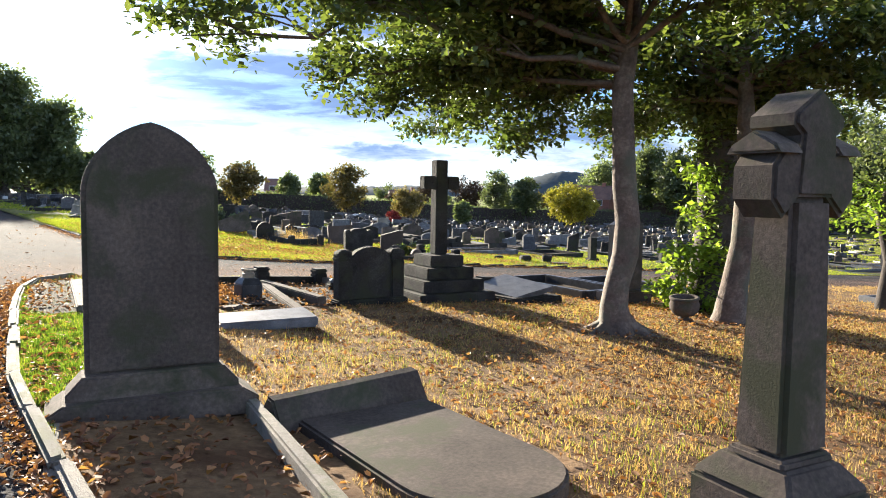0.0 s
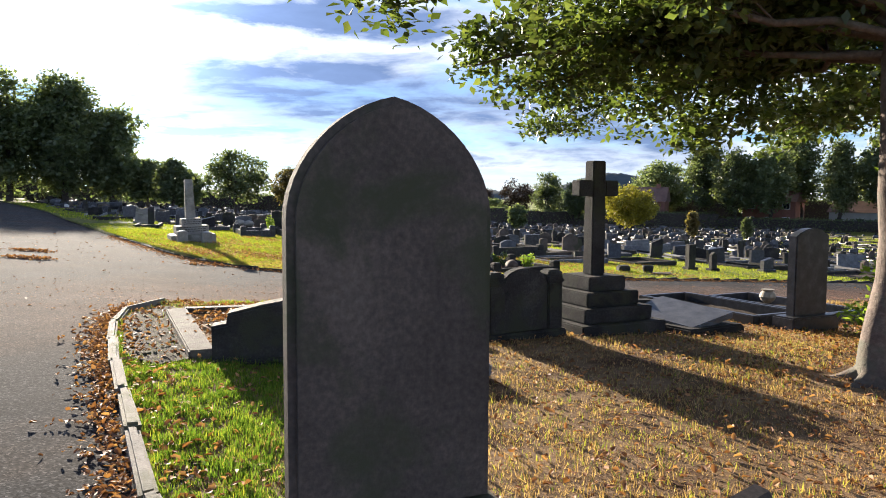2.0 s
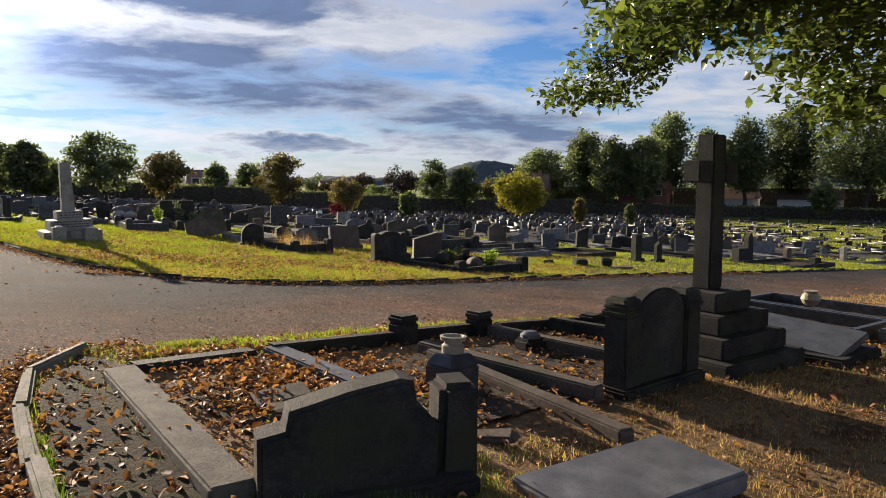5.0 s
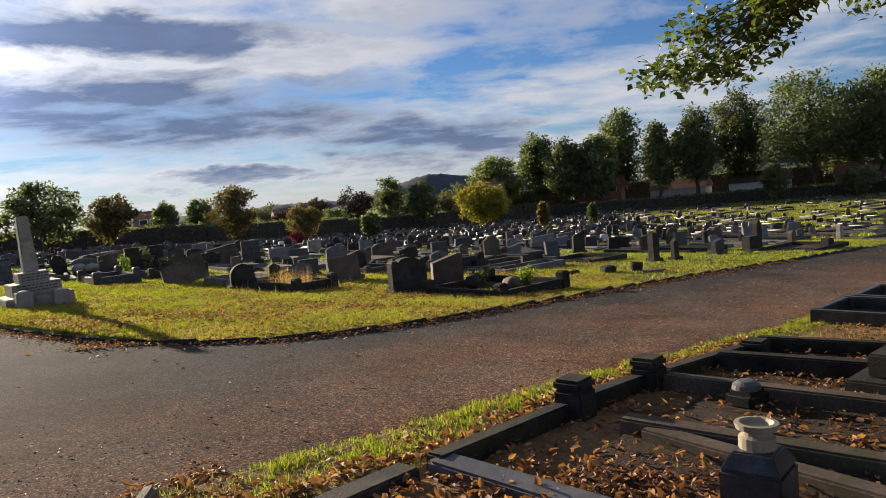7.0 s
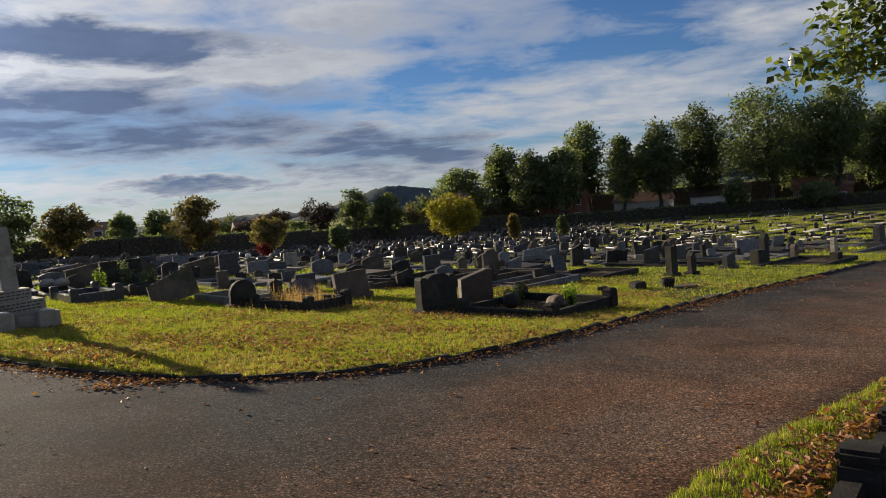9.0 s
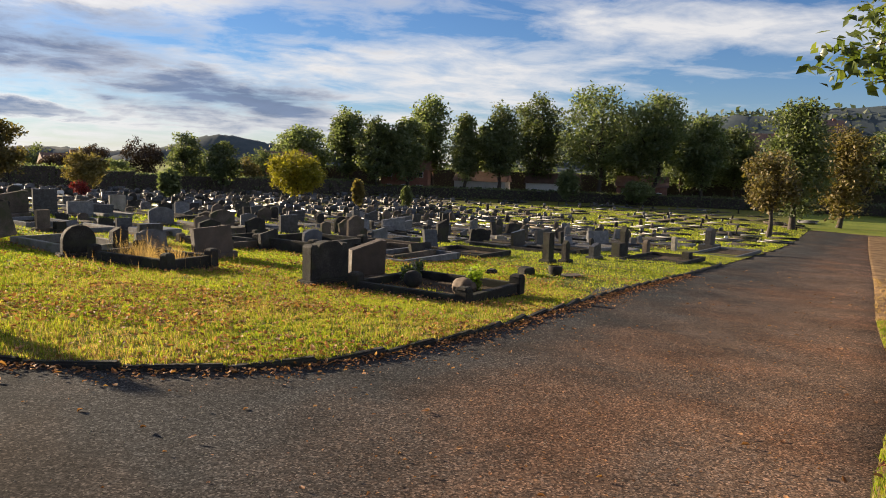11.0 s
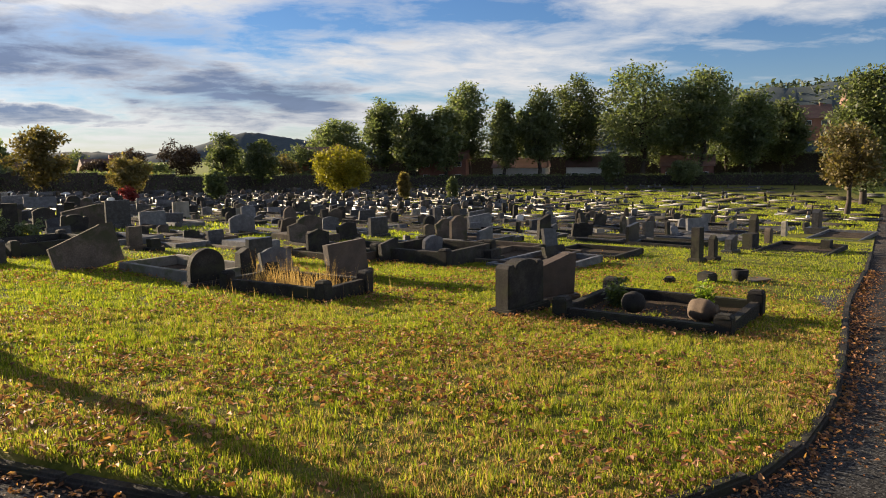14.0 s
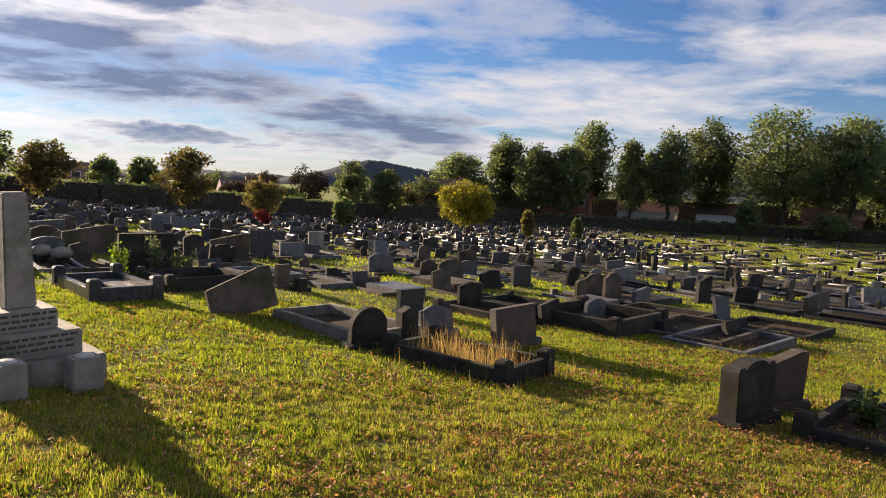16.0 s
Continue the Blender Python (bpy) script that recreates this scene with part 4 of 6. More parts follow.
stone_at("small grey headstone beside a vase", -5.75, 29.5, "flat", 0.34, 0.56, M_STONE, 0.12)
stone_at("small dark cube headstone", -5.35, 29.2, "flat", 0.24, 0.3, M_SOOT, 0.2)
stone_at("wide grey double headstone with a sloping top", -10.9, 35.2, "sloped", 1.4, 0.85, M_STONE, 0.13, 20)
stone_at("broad blackened headstone overgrown with weeds", -8.75, 30.2, "flat", 1.2, 0.95, M_SOOT, 0.14, 25)
stone_at("narrow dark headstone with a cambered top", -8.1, 35.9, "cambered", 0.62, 0.72, M_SOOT, 0.12, 20)
stone_at("wide grey headstone leaning a little", -7.05, 36.0, "sloped", 1.25, 0.84, M_STONE, 0.12, 20, 4)
stone_at("dark granite headstone with a straight top", -6.05, 38.3, "flat", 0.82, 0.96, M_GRANITE, 0.12, 20)
stone_at("low rectangular grey headstone", -4.9, 39.7, "flat", 0.96, 0.6, M_GREYG, 0.12, 20)
stone_at("pale grey upright headstone", -3.25, 47.8, "flat", 0.8, 0.8, M_PALE, 0.12, 20)
stone_at("grey arched headstone in a low surround", -2.3, 35.6, "cambered", 0.92, 0.66, M_GREYG, 0.12, 20, -4)
stone_at("weathered headstone with an arched top", -0.55, 33.5, "cambered", 0.92, 0.72, M_STONE, 0.12, 20)
stone_at("dark headstone tipped to one side", 0.4, 32.5, "peaked", 0.72, 0.56, M_SOOT, 0.12, 20, 0, -8)
stone_at("square dark granite headstone", 1.75, 33.5, "flat", 0.72, 0.66, M_GRANITE, 0.14, 20)
stone_at("narrow grey headstone with a cambered top", 2.0, 29.9, "cambered", 0.35, 0.6, M_STONE, 0.12, 20)
stone_at("tall gabled headstone of grey stone", 3.1, 30.2, "ogee", 0.66, 0.86, M_STONE, 0.13, 20)
stone_at("low grey headstone with a sloping top", 3.85, 29.95, "sloped", 0.62, 0.52, M_GREYG, 0.12, 20)
stone_at("leaning tall slab headstone", 6.85, 31.4, "sloped", 0.5, 0.86, M_SOOT, 0.16, 10, 0, 3)
stone_at("black headstone leaning backwards", 4.4, 27.2, "flat", 0.5, 0.62, M_GRANITE, 0.1, 15, -14, 4)
stone_at("narrow dark upright headstone", 6.0, 38.2, "flat", 0.34, 0.9, M_GRANITE, 0.12, 20)
stone_at("tall thin sooty pillar headstone", 6.2, 23.8, "flat", 0.24, 0.82, M_SOOT, 0.2, 20)
stone_at("short thin sooty pillar headstone", 7.0, 24.1, "peaked", 0.2, 0.62, M_SOOT, 0.16, 20)
stone_at("squat dark headstone with a slanted top", 9.3, 25.7, "sloped", 0.4, 0.5, M_GRANITE, 0.2, 20)
stone_at("weathered white pillar headstone", 18.4, 31.5, "round", 0.22, 0.62, M_PALE, 0.2, 20, base=None)
stone_at("small round topped pillar headstone", 13.9, 28.4, "round", 0.25, 0.55, M_STONE, 0.2, 20, base=None)
stone_at("dark square block headstone", 11.05, 26.6, "flat", 0.5, 0.5, M_SOOT, 0.3, 20)
stone_at("tall dark obelisk headstone", 11.5, 26.9, "peaked", 0.24, 1.05, M_SOOT, 0.22, 20)
stone_at("broken sooty headstone in its surround", -0.75, 25.7, "sloped", 0.5, 0.5, M_SOOT, 0.14, 20, -8)
stone_at("grey headstone sunk in its surround", 0.45, 26.2, "cambered", 0.6, 0.55, M_GREYG, 0.12, 24, 6)
stone_at("low sooty block headstone in rubble", 1.5, 25.2, "flat", 0.5, 0.28, M_SOOT, 0.2, 35)
stone_at("tipped dark headstone in rubble", 3.0, 24.9, "sloped", 0.7, 0.4, M_SOOT, 0.14, 15, -20, 6)
stone_at("black headstone with a peaked top", -1.9, 27.4, "peaked", 0.6, 0.62, M_SOOT, 0.12, 22)
stone_at("dark granite headstone with a straight top", -3.4, 26.6, "flat", 0.6, 0.5, M_GRANITE, 0.12, 26, 4)
stone_at("small dark block headstone", 13.2, 25.7, "flat", 0.3, 0.32, M_SOOT, 0.25, 20)
stone_at("stepped dark headstone with a spire", 22.0, 32.8, "peaked", 0.5, 1.1, M_GRANITE, 0.3, 20, base=(0.25, 0.4, 0.3))
surround("grave_surround", "broken pale grave surround with scattered stones", 1.75, 25.9, float(isle_z(1.9, 25)), 2.4, 1.9, 0.16, 0.11, M_STONE, 30.0)
surround("grave_surround", "sooty grave surround behind the brown headstone", -0.2, 26.6, float(isle_z(0, 25.8)), 1.9, 2.0, 0.34, 0.13, M_SOOT, 30.0, posts=0.06)
surround("grave_surround", "low dark grave surround in the lawn", 11.6, 26.5, float(isle_z(12, 25.8)), 3.0, 1.9, 0.12, 0.1, M_SOOT, 25.0)
surround("grave_surround", "low grey grave surround in the lawn", 20.2, 31.4, float(isle_z(20.6, 30.6)), 4.0, 1.9, 0.12, 0.1, M_GREYG, 25.0)
lw = solid("ledger_slab", box(0.9, 1.3, 0.22, bevel=0.02), M_GREYG, "pale flat-topped ledger tomb", "ledger", pose(*at_isle(-3.0, 29.9, -0.02), 0, 0, 25))
lw2 = solid("ledger_slab", box(1.1, 1.9, 0.22, bevel=0.02), M_STONE, "low pale-topped ledger tomb with flowers", "ledger", pose(*at_isle(-1.0, 32.3, -0.02), 0, 0, 25))
for gx1, gy1, wide, long, hh, mt, words in ((-0.9, 28.7, 1.2, 2.1, 0.2, M_SOOT, "sooty sunken grave surround with a stony bed"), (-2.2, 27.6, 1.1, 2.0, 0.18, M_STONE, "weathered low grave surround with dry grass"),
                                          (1.9, 24.9, 2.3, 1.6, 0.14, M_GREYG, "low grey double surround in the grass"), (-8.0, 29.2, 1.7, 1.6, 0.3, M_SOOT, "blackened high surround full of weeds"),
                                          (2.6, 28.6, 1.6, 2.0, 0.16, M_STONE, "low stone surround with an earth bed"), (-6.6, 32.6, 1.2, 2.0, 0.16, M_GREYG, "grey granite surround with a bare bed"),
                                          (4.6, 27.0, 1.8, 1.9, 0.14, M_SOOT, "dark low surround with a bare bed"), (-4.4, 33.8, 1.2, 2.0, 0.15, M_STONE, "worn stone surround with a gravel bed")):
    surround("grave_surround", words, gx1, gy1, float(isle_z(gx1 + 0.5, gy1 - 0.9)), wide, long, hh, 0.11, mt, 28.0, posts=0.06 if hh > 0.17 else 0.0)
pp = thing("stone_pot", "round dark stone pot on a flat slab", "pot", pose(*at_isle(4.2, 20.7, -0.01)))
part("bowl", lathe([(0.10, 0), (0.12, 0.04), (0.15, 0.14), (0.15, 0.23), (0.12, 0.235), (0.11, 0.17)], n=20), M_SOOT, pp, smooth=True)
part("slab", box(0.8, 0.35, 0.03, (0.25, 0, 0), bevel=0.01), M_STONE, pp)
solid("stone_block", box(0.32, 0.25, 0.18, bevel=0.03, chip=0.02), M_SOOT, "square dark stone block in the grass", "stone", pose(*at_isle(3.55, 20.85, -0.01), 0, 0, 15))
solid("stone_block", box(0.26, 0.2, 0.12, bevel=0.03, chip=0.02), M_SOOT, "low dark stone block in the grass", "stone", pose(*at_isle(2.75, 20.95, -0.01), 0, 0, 40))
for px, py in ((-11.2, 31.5), (-10.7, 31.2)):
    w = thing("flower_ball", "pale round flower tribute in a dark pot", "flowers", pose(*at_isle(px, py)), "flower tributes")
    part("pot", lathe([(0.09, 0), (0.14, 0.1), (0.17, 0.2), (0.15, 0.2)]), M_SOOT, w)
    part("flowers", lathe([(0.05, 0.18), (0.2, 0.22), (0.24, 0.32), (0.17, 0.42), (0.03, 0.46)]), M_PALE, w, smooth=True)

# The wide field of graves: rows of headstones and surrounds over the lawn.
rng = np.random.default_rng(7)
KINDS = [("cambered", 0.70, 0.78, M_GREYG, "grey granite headstone with a cambered top"), ("flat", 0.66, 0.70, M_GRANITE, "dark polished granite headstone with a straight top"),
         ("ogee", 0.78, 0.82, M_STONE, "weathered stone headstone with an ogee top"), ("sloped", 0.74, 0.68, M_GRANITE, "dark granite headstone with a sloping top"),
         ("round", 0.52, 0.85, M_SOOT, "sooty headstone with a round top"), ("peaked", 0.6, 0.75, M_STONE, "weathered headstone with a peaked top"),
         ("flat", 0.72, 0.62, M_PALE, "pale limestone headstone with a straight top"), ("flat", 0.3, 0.95, M_SOOT, "narrow sooty pillar headstone"),
         ("shouldered", 0.85, 0.72, M_SOOT, "sooty shouldered headstone"), ("cambered", 0.62, 0.66, M_MARBLE, "white marble headstone with a cambered top"),
         ("flat", 1.3, 0.72, M_GREYG, "wide grey double headstone"), ("gothic", 0.6, 0.95, M_STONE, "pointed weathered headstone")]
WEIGHT = [0.13, 0.18, 0.1, 0.13, 0.08, 0.08, 0.035, 0.08, 0.07, 0.015, 0.07, 0.04]
proto, plain = [], {}
for kind, w, h, mat, label in KINDS:
    tab = finish("tablet", prism(outline(kind, w, h - 0.1), 0.11, (0, 0, 0.1), bevel=0.012), mat)
    bas = finish("base", box(w + 0.14, 0.27, 0.13, (0, 0, -0.03), bevel=0.015), mat)
    proto.append((tab, bas, label))
    plain[tab.name] = finish("tablet", prism(outline(kind, w, h - 0.1), 0.11, (0, 0, 0.1), bevel=0), mat)
    plain[bas.name] = finish("base", box(w + 0.14, 0.27, 0.13, (0, 0, -0.03), bevel=0), mat)
SETS = [("grey stone grave surround with a gravel bed", M_GREYG, 0.14, 0.95), ("dark grave surround with an earth bed", M_SOOT, 0.16, 0.95), ("weathered stone grave surround with an earth bed", M_STONE, 0.13, 1.0), ("wide dark double grave surround", M_GRANITE, 0.15, 1.9)]


def rails_mesh(wide, long, h, t, mat, edge=0.012):
    out = [finish("rail", box(t, long, h, (s * (wide - t) / 2, -long / 2, -0.02), bevel=edge), mat) for s in (-1, 1)]
    out.append(finish("end_rail", box(wide - 2 * t - 0.004, t, h, (0, -long + t / 2, -0.02), bevel=edge), mat))
    bed = box(wide - 2 * t, long - t, h * 0.5, (0, -(long - t) / 2, -0.02), bevel=0)
    out.append(finish("bed", bed, M_SOIL))
    return out


set_meshes = [rails_mesh(w, 2.0, h, 0.1, mat) for _, mat, h, w in SETS]
for fine_set, (_, mat, h, w) in zip(set_meshes, SETS):
    plain.update(zip((me.name for me in fine_set), rails_mesh(w, 2.0, h, 0.1, mat, 0)))
field_poly = [(-7.0, 18.5), (-10.8, 23.5), (-33, 53), (-56, 84), (-44, 99), (-22, 106), (2, 122), (40, 128), (62, 112), (84, 92), (80, 69), (30, 37.5), (13.5, 27.0), (3.7, 20.5), (0, 18.5)]
taken = [(o.matrix_basis.translation.x, o.matrix_basis.translation.y) for o in scene.objects if o.parent is None and ("headstone" in o.name or "surround" in o.name or "ledger" in o.name or "monument" in o.name)]
spots = []
for r in range(-20, 75):
    shift = rng.uniform(0, 1.0)
    for c in range(-70, 110):
        p = Vector((-2.0, 20.0)) + ROW * (c * 1.28 + shift) - LONG * (r * 2.45) + Vector((rng.normal(0, 0.26), rng.normal(0, 0.34)))
        spots.append((p.x, p.y, rng.random(), rng.random(), rng.random()))
sp = np.array(spots)
sp = sp[inside(sp[:, 0], sp[:, 1], field_poly)]
dist = np.hypot(sp[:, 0] + 6.0, sp[:, 1] - 12.0)
open_lawn = np.clip((sp[:, 0] - 0.30 * sp[:, 1] - 3.0) / 18.0, 0, 1)
keep = (dist > 18.5) & (sp[:, 2] < 0.84 - 0.55 * open_lawn)
keep &= ~((sp[:, 0] > -9.3) & (sp[:, 0] < 3.0) & (sp[:, 1] < 26.4))
keep &= ~((sp[:, 0] > 1.5) & (sp[:, 1] < 24.5 + 0.5 * np.clip(sp[:, 0], 0, 20)))
for tx, ty in taken:
    keep &= np.hypot(sp[:, 0] - tx, sp[:, 1] - ty) > 1.15
sp, dist, open_lawn = sp[keep], dist[keep], open_lawn[keep]
order = np.argsort(dist)
rest = {}


def put_rest(me, m):
    me = plain[me.name]
    rest.setdefault(me.materials[0].name, []).append((me, m))


count_h = count_s = 0
for i in order:
    x, y, _, a, b = sp[i]
    z = float(isle_z(x, y))
    kind = int(rng.choice(len(KINDS), p=np.array(WEIGHT) / sum(WEIGHT)))
    sc = rng.choice([0.35, 0.55, 0.72, 0.9, 1.1]) * rng.uniform(0.85, 1.12) * (1.0 - 0.25 * open_lawn[i])
    m = pose(x, y, z, rng.normal(0, 6.0), rng.normal(0, 4.5), PSI - 8 + rng.normal(0, 7)) @ Matrix.Diagonal((sc * rng.uniform(0.85, 1.15), 1, sc * 0.84, 1))
    if a < 0.86:
        tab, bas, label = proto[kind]
        if count_h < 290:
            ob = new("headstone", tab)
            ob.matrix_basis = m
            tagged(ob, label + " in the grave field", "headstone", "headstones of the grave field")
            kid = new("base", bas)
            kid.parent = ob
            count_h += 1
        else:
            put_rest(tab, m), put_rest(bas, m)
    if b < 0.88:
        s = int(rng.integers(0, 4)) if dist[i] < 70 else int(rng.integers(0, 3))
        m = pose(x, y, z, rng.normal(0, 1.0), rng.normal(0, 1.0), PSI - 8 + rng.normal(0, 3))
        if count_s < 200:
            root = thing("grave_surround", SETS[s][0], "grave surround", m, "surrounds of the grave field")
            for me in set_meshes[s]:
                kid = new(me.name.split(".")[0], me)
                kid.parent = root
            count_s += 1
        else:
            for me in set_meshes[s]:
                put_rest(me, m)


def merged(name, pieces, mat, label, category):
    """Many distant pieces joined into one mesh."""
    cache, vs, ls, lt, base = {}, [], [], [], 0
    for me, m in pieces:
        if me.name not in cache:
            co = np.empty(len(me.vertices) * 3, dtype=np.float32)
            me.vertices.foreach_get("co", co)
            li = np.empty(len(me.loops), dtype=np.int32)
            me.loops.foreach_get("vertex_index", li)
            tot = np.empty(len(me.polygons), dtype=np.int32)
            me.polygons.foreach_get("loop_total", tot)
            cache[me.name] = (co.reshape(-1, 3), li, tot)
        co, li, tot = cache[me.name]
        mm = np.array(m, dtype=np.float32)
        vs.append(co @ mm[:3, :3].T + mm[:3, 3])
        ls.append(li + base)
        lt.append(tot)
        base += len(co)
    v, loops, tot = np.concatenate(vs), np.concatenate(ls), np.concatenate(lt)
    me = bpy.data.meshes.new(name)
    me.vertices.add(len(v))
    me.vertices.foreach_set("co", v.reshape(-1))
    me.loops.add(len(loops))
    me.loops.foreach_set("vertex_index", loops)
    me.polygons.add(len(tot))
    me.polygons.foreach_set("loop_start", np.concatenate([[0], np.cumsum(tot)[:-1]]).astype(np.int32))
    me.update(calc_edges=True)
    me.materials.append(mat)
    return tagged(new(name, me), label, category, "", "stuff")


for mat_name, pieces in rest.items():
    merged("distant_graves", pieces, bpy.data.materials[mat_name], "far rows of headstones and grave surrounds in " + mat_name, "graves")

# ---- trees ----
LEAF = [(0, 0, 0), (0.30, 0.45, 0.06), (0, 1, -0.05), (-0.30, 0.45, 0.06)]
LEAF_F = [(0, 1, 2), (0, 2, 3)]


def tube(bm, pts, radii, n=10, rough=0.0):
    """A tapered limb along a bent line."""
    rings = []
    for k, (p, r) in enumerate(zip(pts, radii)):
        d = (pts[min(k + 1, len(pts) - 1)] - pts[max(k - 1, 0)]).normalized()
        a = d.cross(Vector((0.3, 1, 0.1))).normalized()
        b = d.cross(a)
        rings.append([bm.verts.new(p + (a * math.cos(2 * math.pi * i / n) + b * math.sin(2 * math.pi * i / n)) * r * (1 + rough * noise.noise(Vector((i * 0.9, k * 0.45, p.x))))) for i in range(n)])
    for a, b in zip(rings, rings[1:]):
        for i in range(n):
            bm.faces.new((a[i], a[(i + 1) % n], b[(i + 1) % n], b[i]))
    bm.faces.new(rings[-1])


def bend(a, b, sag, seed, n=7):
    """A line from a to b with a little wander."""
    r = random.Random(seed)
    a, b = Vector(a), Vector(b)
    out = []
    for k in range(n):
        t = k / (n - 1)
        w = Vector((r.uniform(-1, 1), r.uniform(-1, 1), r.uniform(-1, 1))) * 0.05 * (b - a).length * math.sin(math.pi * t)
        out.append(a.lerp(b, t) + w + Vector((0, 0, sag * math.sin(math.pi * t))))
    return out


def crown(name, centres, spread, per, leaf, mat, seed, parent, droop=0.0, tilt=1.0, flat=0.7):
    g = np.random.default_rng(seed)
    c = np.repeat(np.array(centres, dtype=float), per, axis=0)
    n = len(c)
    off = g.normal(0, 1, (n, 3))
    off /= np.maximum(1e-6, np.linalg.norm(off, axis=1))[:, None]
    off *= (g.random(n) ** 0.5)[:, None] * spread
    off[:, 2] *= flat
    off[:, 2] -= droop * np.abs(g.normal(0, 1, n))
    return scatter(name, LEAF, LEAF_F, c + off, turns(g, n, tilt), (leaf * g.uniform(0.6, 1.3, n)), mat, "", "", parent)


def far_tree(name, label, x, y, h, w, mat, seed, base=0.0, leaf=0.42, clumps=70, per=60, shape="round", trunk=None, ground=None, droop=0.0, bark=M_DARKBARK):
    """A tree with trunk, limbs and a crown of many leaf clumps. base: where the crown begins, as a share of the height."""
    g = random.Random(seed)
    z0 = float(isle_z(x, y)) if ground is None else ground
    root = thing(name, label, "tree", pose(x, y, z0 - 0.1))
    tr = trunk or 0.018 * h + 0.06
    bm = bmesh.new()
    tube(bm, bend((0, 0, 0), (g.uniform(-0.03, 0.03) * h, g.uniform(-0.03, 0.03) * h, h * 0.85), 0, seed), [tr * (1.25 if k == 0 else 1 - 0.13 * k) for k in range(7)])
    cs = []
    zc, rz, rw = h * (1 + base) / 2, h * (1 - base) / 2, w / 2
    clumps = int(clumps * 1.35)
    while len(cs) < clumps:
        q = Vector((g.uniform(-1, 1), g.uniform(-1, 1), g.uniform(-1, 1)))
        if not 0.25 < q.length < 1:
            continue
        k = 1.0
        if shape == "column":
            k = 0.55 + 0.45 * math.cos(q.z * 1.3)
        elif shape == "cone":
            k = 1.05 - 0.75 * (q.z * 0.5 + 0.5)
        elif shape == "uneven":
            k = 0.75 + 0.35 * math.sin(5 * q.z + seed) * math.cos(3 * math.atan2(q.y, q.x) + seed)
        cs.append((q.x * rw * k * 0.9, q.y * rw * k * 0.9, zc + q.z * rz * 0.92))
    for c in cs[:14]:
        a = Vector((0, 0, h * g.uniform(0.25, 0.6)))
        tube(bm, bend(a, c, 0.03 * h, seed + int(c[2] * 100)), [tr * 0.4 * (1 - 0.13 * k) for k in range(7)], n=6)
    part("trunk", bm, bark, root, smooth=True)
    crown("crown", cs, max(0.35, 0.13 * (w + h) / 2), int(per * 1.2), leaf * 1.2, mat, seed, root, droop)
    return root


# The broad evergreen over the plot: two smooth trunks under one spreading canopy.
tree = thing("evergreen_tree", "broad glossy-leaved evergreen with a bent smooth grey trunk", "tree", pose(0, 0, 0))
g0 = float(plot_z(2.93, 6.55))
bm = bmesh.new()
line = [Vector(p) for p in ((2.93, 6.55, g0 - 0.1), (2.93, 6.55, g0 + 0.08), (2.90, 6.55, g0 + 0.28), (2.93, 6.56, g0 + 0.5), (3.01, 6.58, g0 + 0.8), (3.02, 6.58, g0 + 1.15), (2.97, 6.55, g0 + 1.5), (2.93, 6.5, g0 + 1.95), (2.9, 6.5, g0 + 2.5), (3.0, 6.6, g0 + 3.2), (3.1, 6.8, g0 + 4.0))]
tube(bm, line, [0.26, 0.175, 0.14, 0.13, 0.135, 0.125, 0.122, 0.115, 0.11, 0.09, 0.06], n=18, rough=0.14)
for ang, ln in ((2.6, 0.42), (3.6, 0.38), (4.9, 0.4), (5.9, 0.5), (0.4, 0.55), (1.5, 0.4)):
    e = Vector((2.93 + math.cos(ang) * ln, 6.55 + math.sin(ang) * ln, 0))
    e.z = float(plot_z(e.x, e.y)) - 0.04
    tube(bm, [Vector((2.93, 6.55, g0 + 0.22)), Vector((2.93, 6.55, g0 + 0.1)).lerp(e, 0.35), Vector((2.93, 6.55, g0 + 0.03)).lerp(e, 0.7), e], [0.10, 0.075, 0.05, 0.02], n=8, rough=0.1)
TOPS = [Vector((2.92, 6.5, 2.75)), Vector((4.75, 7.95, 2.8))]
TIPS = [(-1.95, 5.0, 3.45), (-1.2, 5.5, 3.0), (-0.35, 7.7, 2.95), (0.15, 8.2, 2.72), (1.25, 11.8, 2.78), (2.75, 11.25, 3.5), (0.9, 9.6, 3.3), (0.2, 6.2, 3.5), (1.0, 5.0, 3.6), (2.3, 4.6, 3.7),
        (1.5, 8.5, 2.6), (2.2, 8.9, 2.45), (1.0, 7.5, 3.0), (2.0, 7.3, 3.1), (3.4, 5.2, 3.6), (4.6, 5.2, 3.5), (5.8, 6.2, 3.2), (6.4, 7.6, 2.9), (6.6, 9.4, 2.7), (5.6, 10.8, 2.6),
        (4.2, 11.2, 2.6), (3.3, 9.6, 2.5), (4.4, 9.2, 2.7), (5.4, 8.6, 2.9), (-0.6, 6.4, 3.8), (-1.6, 5.9, 4.0), (0.4, 9.0, 3.9), (-0.4, 8.0, 4.0), (1.8, 10.6, 3.8), (3.0, 10.8, 4.0),
        (1.0, 6.0, 4.4), (2.5, 5.6, 4.6), (4.5, 6.0, 4.4), (6.2, 8.0, 4.2), (5.4, 10.2, 4.0), (2.2, 8.4, 4.6), (3.8, 8.0, 5.0), (0.3, 7.4, 4.8), (1.4, 9.6, 5.0), (4.8, 9.2, 5.2), (3.4, 6.6, 5.6), (2.4, 7.6, 5.8), (-0.9, 6.9, 4.6),
        (0.75, 11.8, 2.75), (0.95, 11.7, 3.15), (1.2, 11.6, 3.6), (0.8, 8.8, 3.6), (1.4, 7.0, 3.3)]
cs, cs_n = [], []
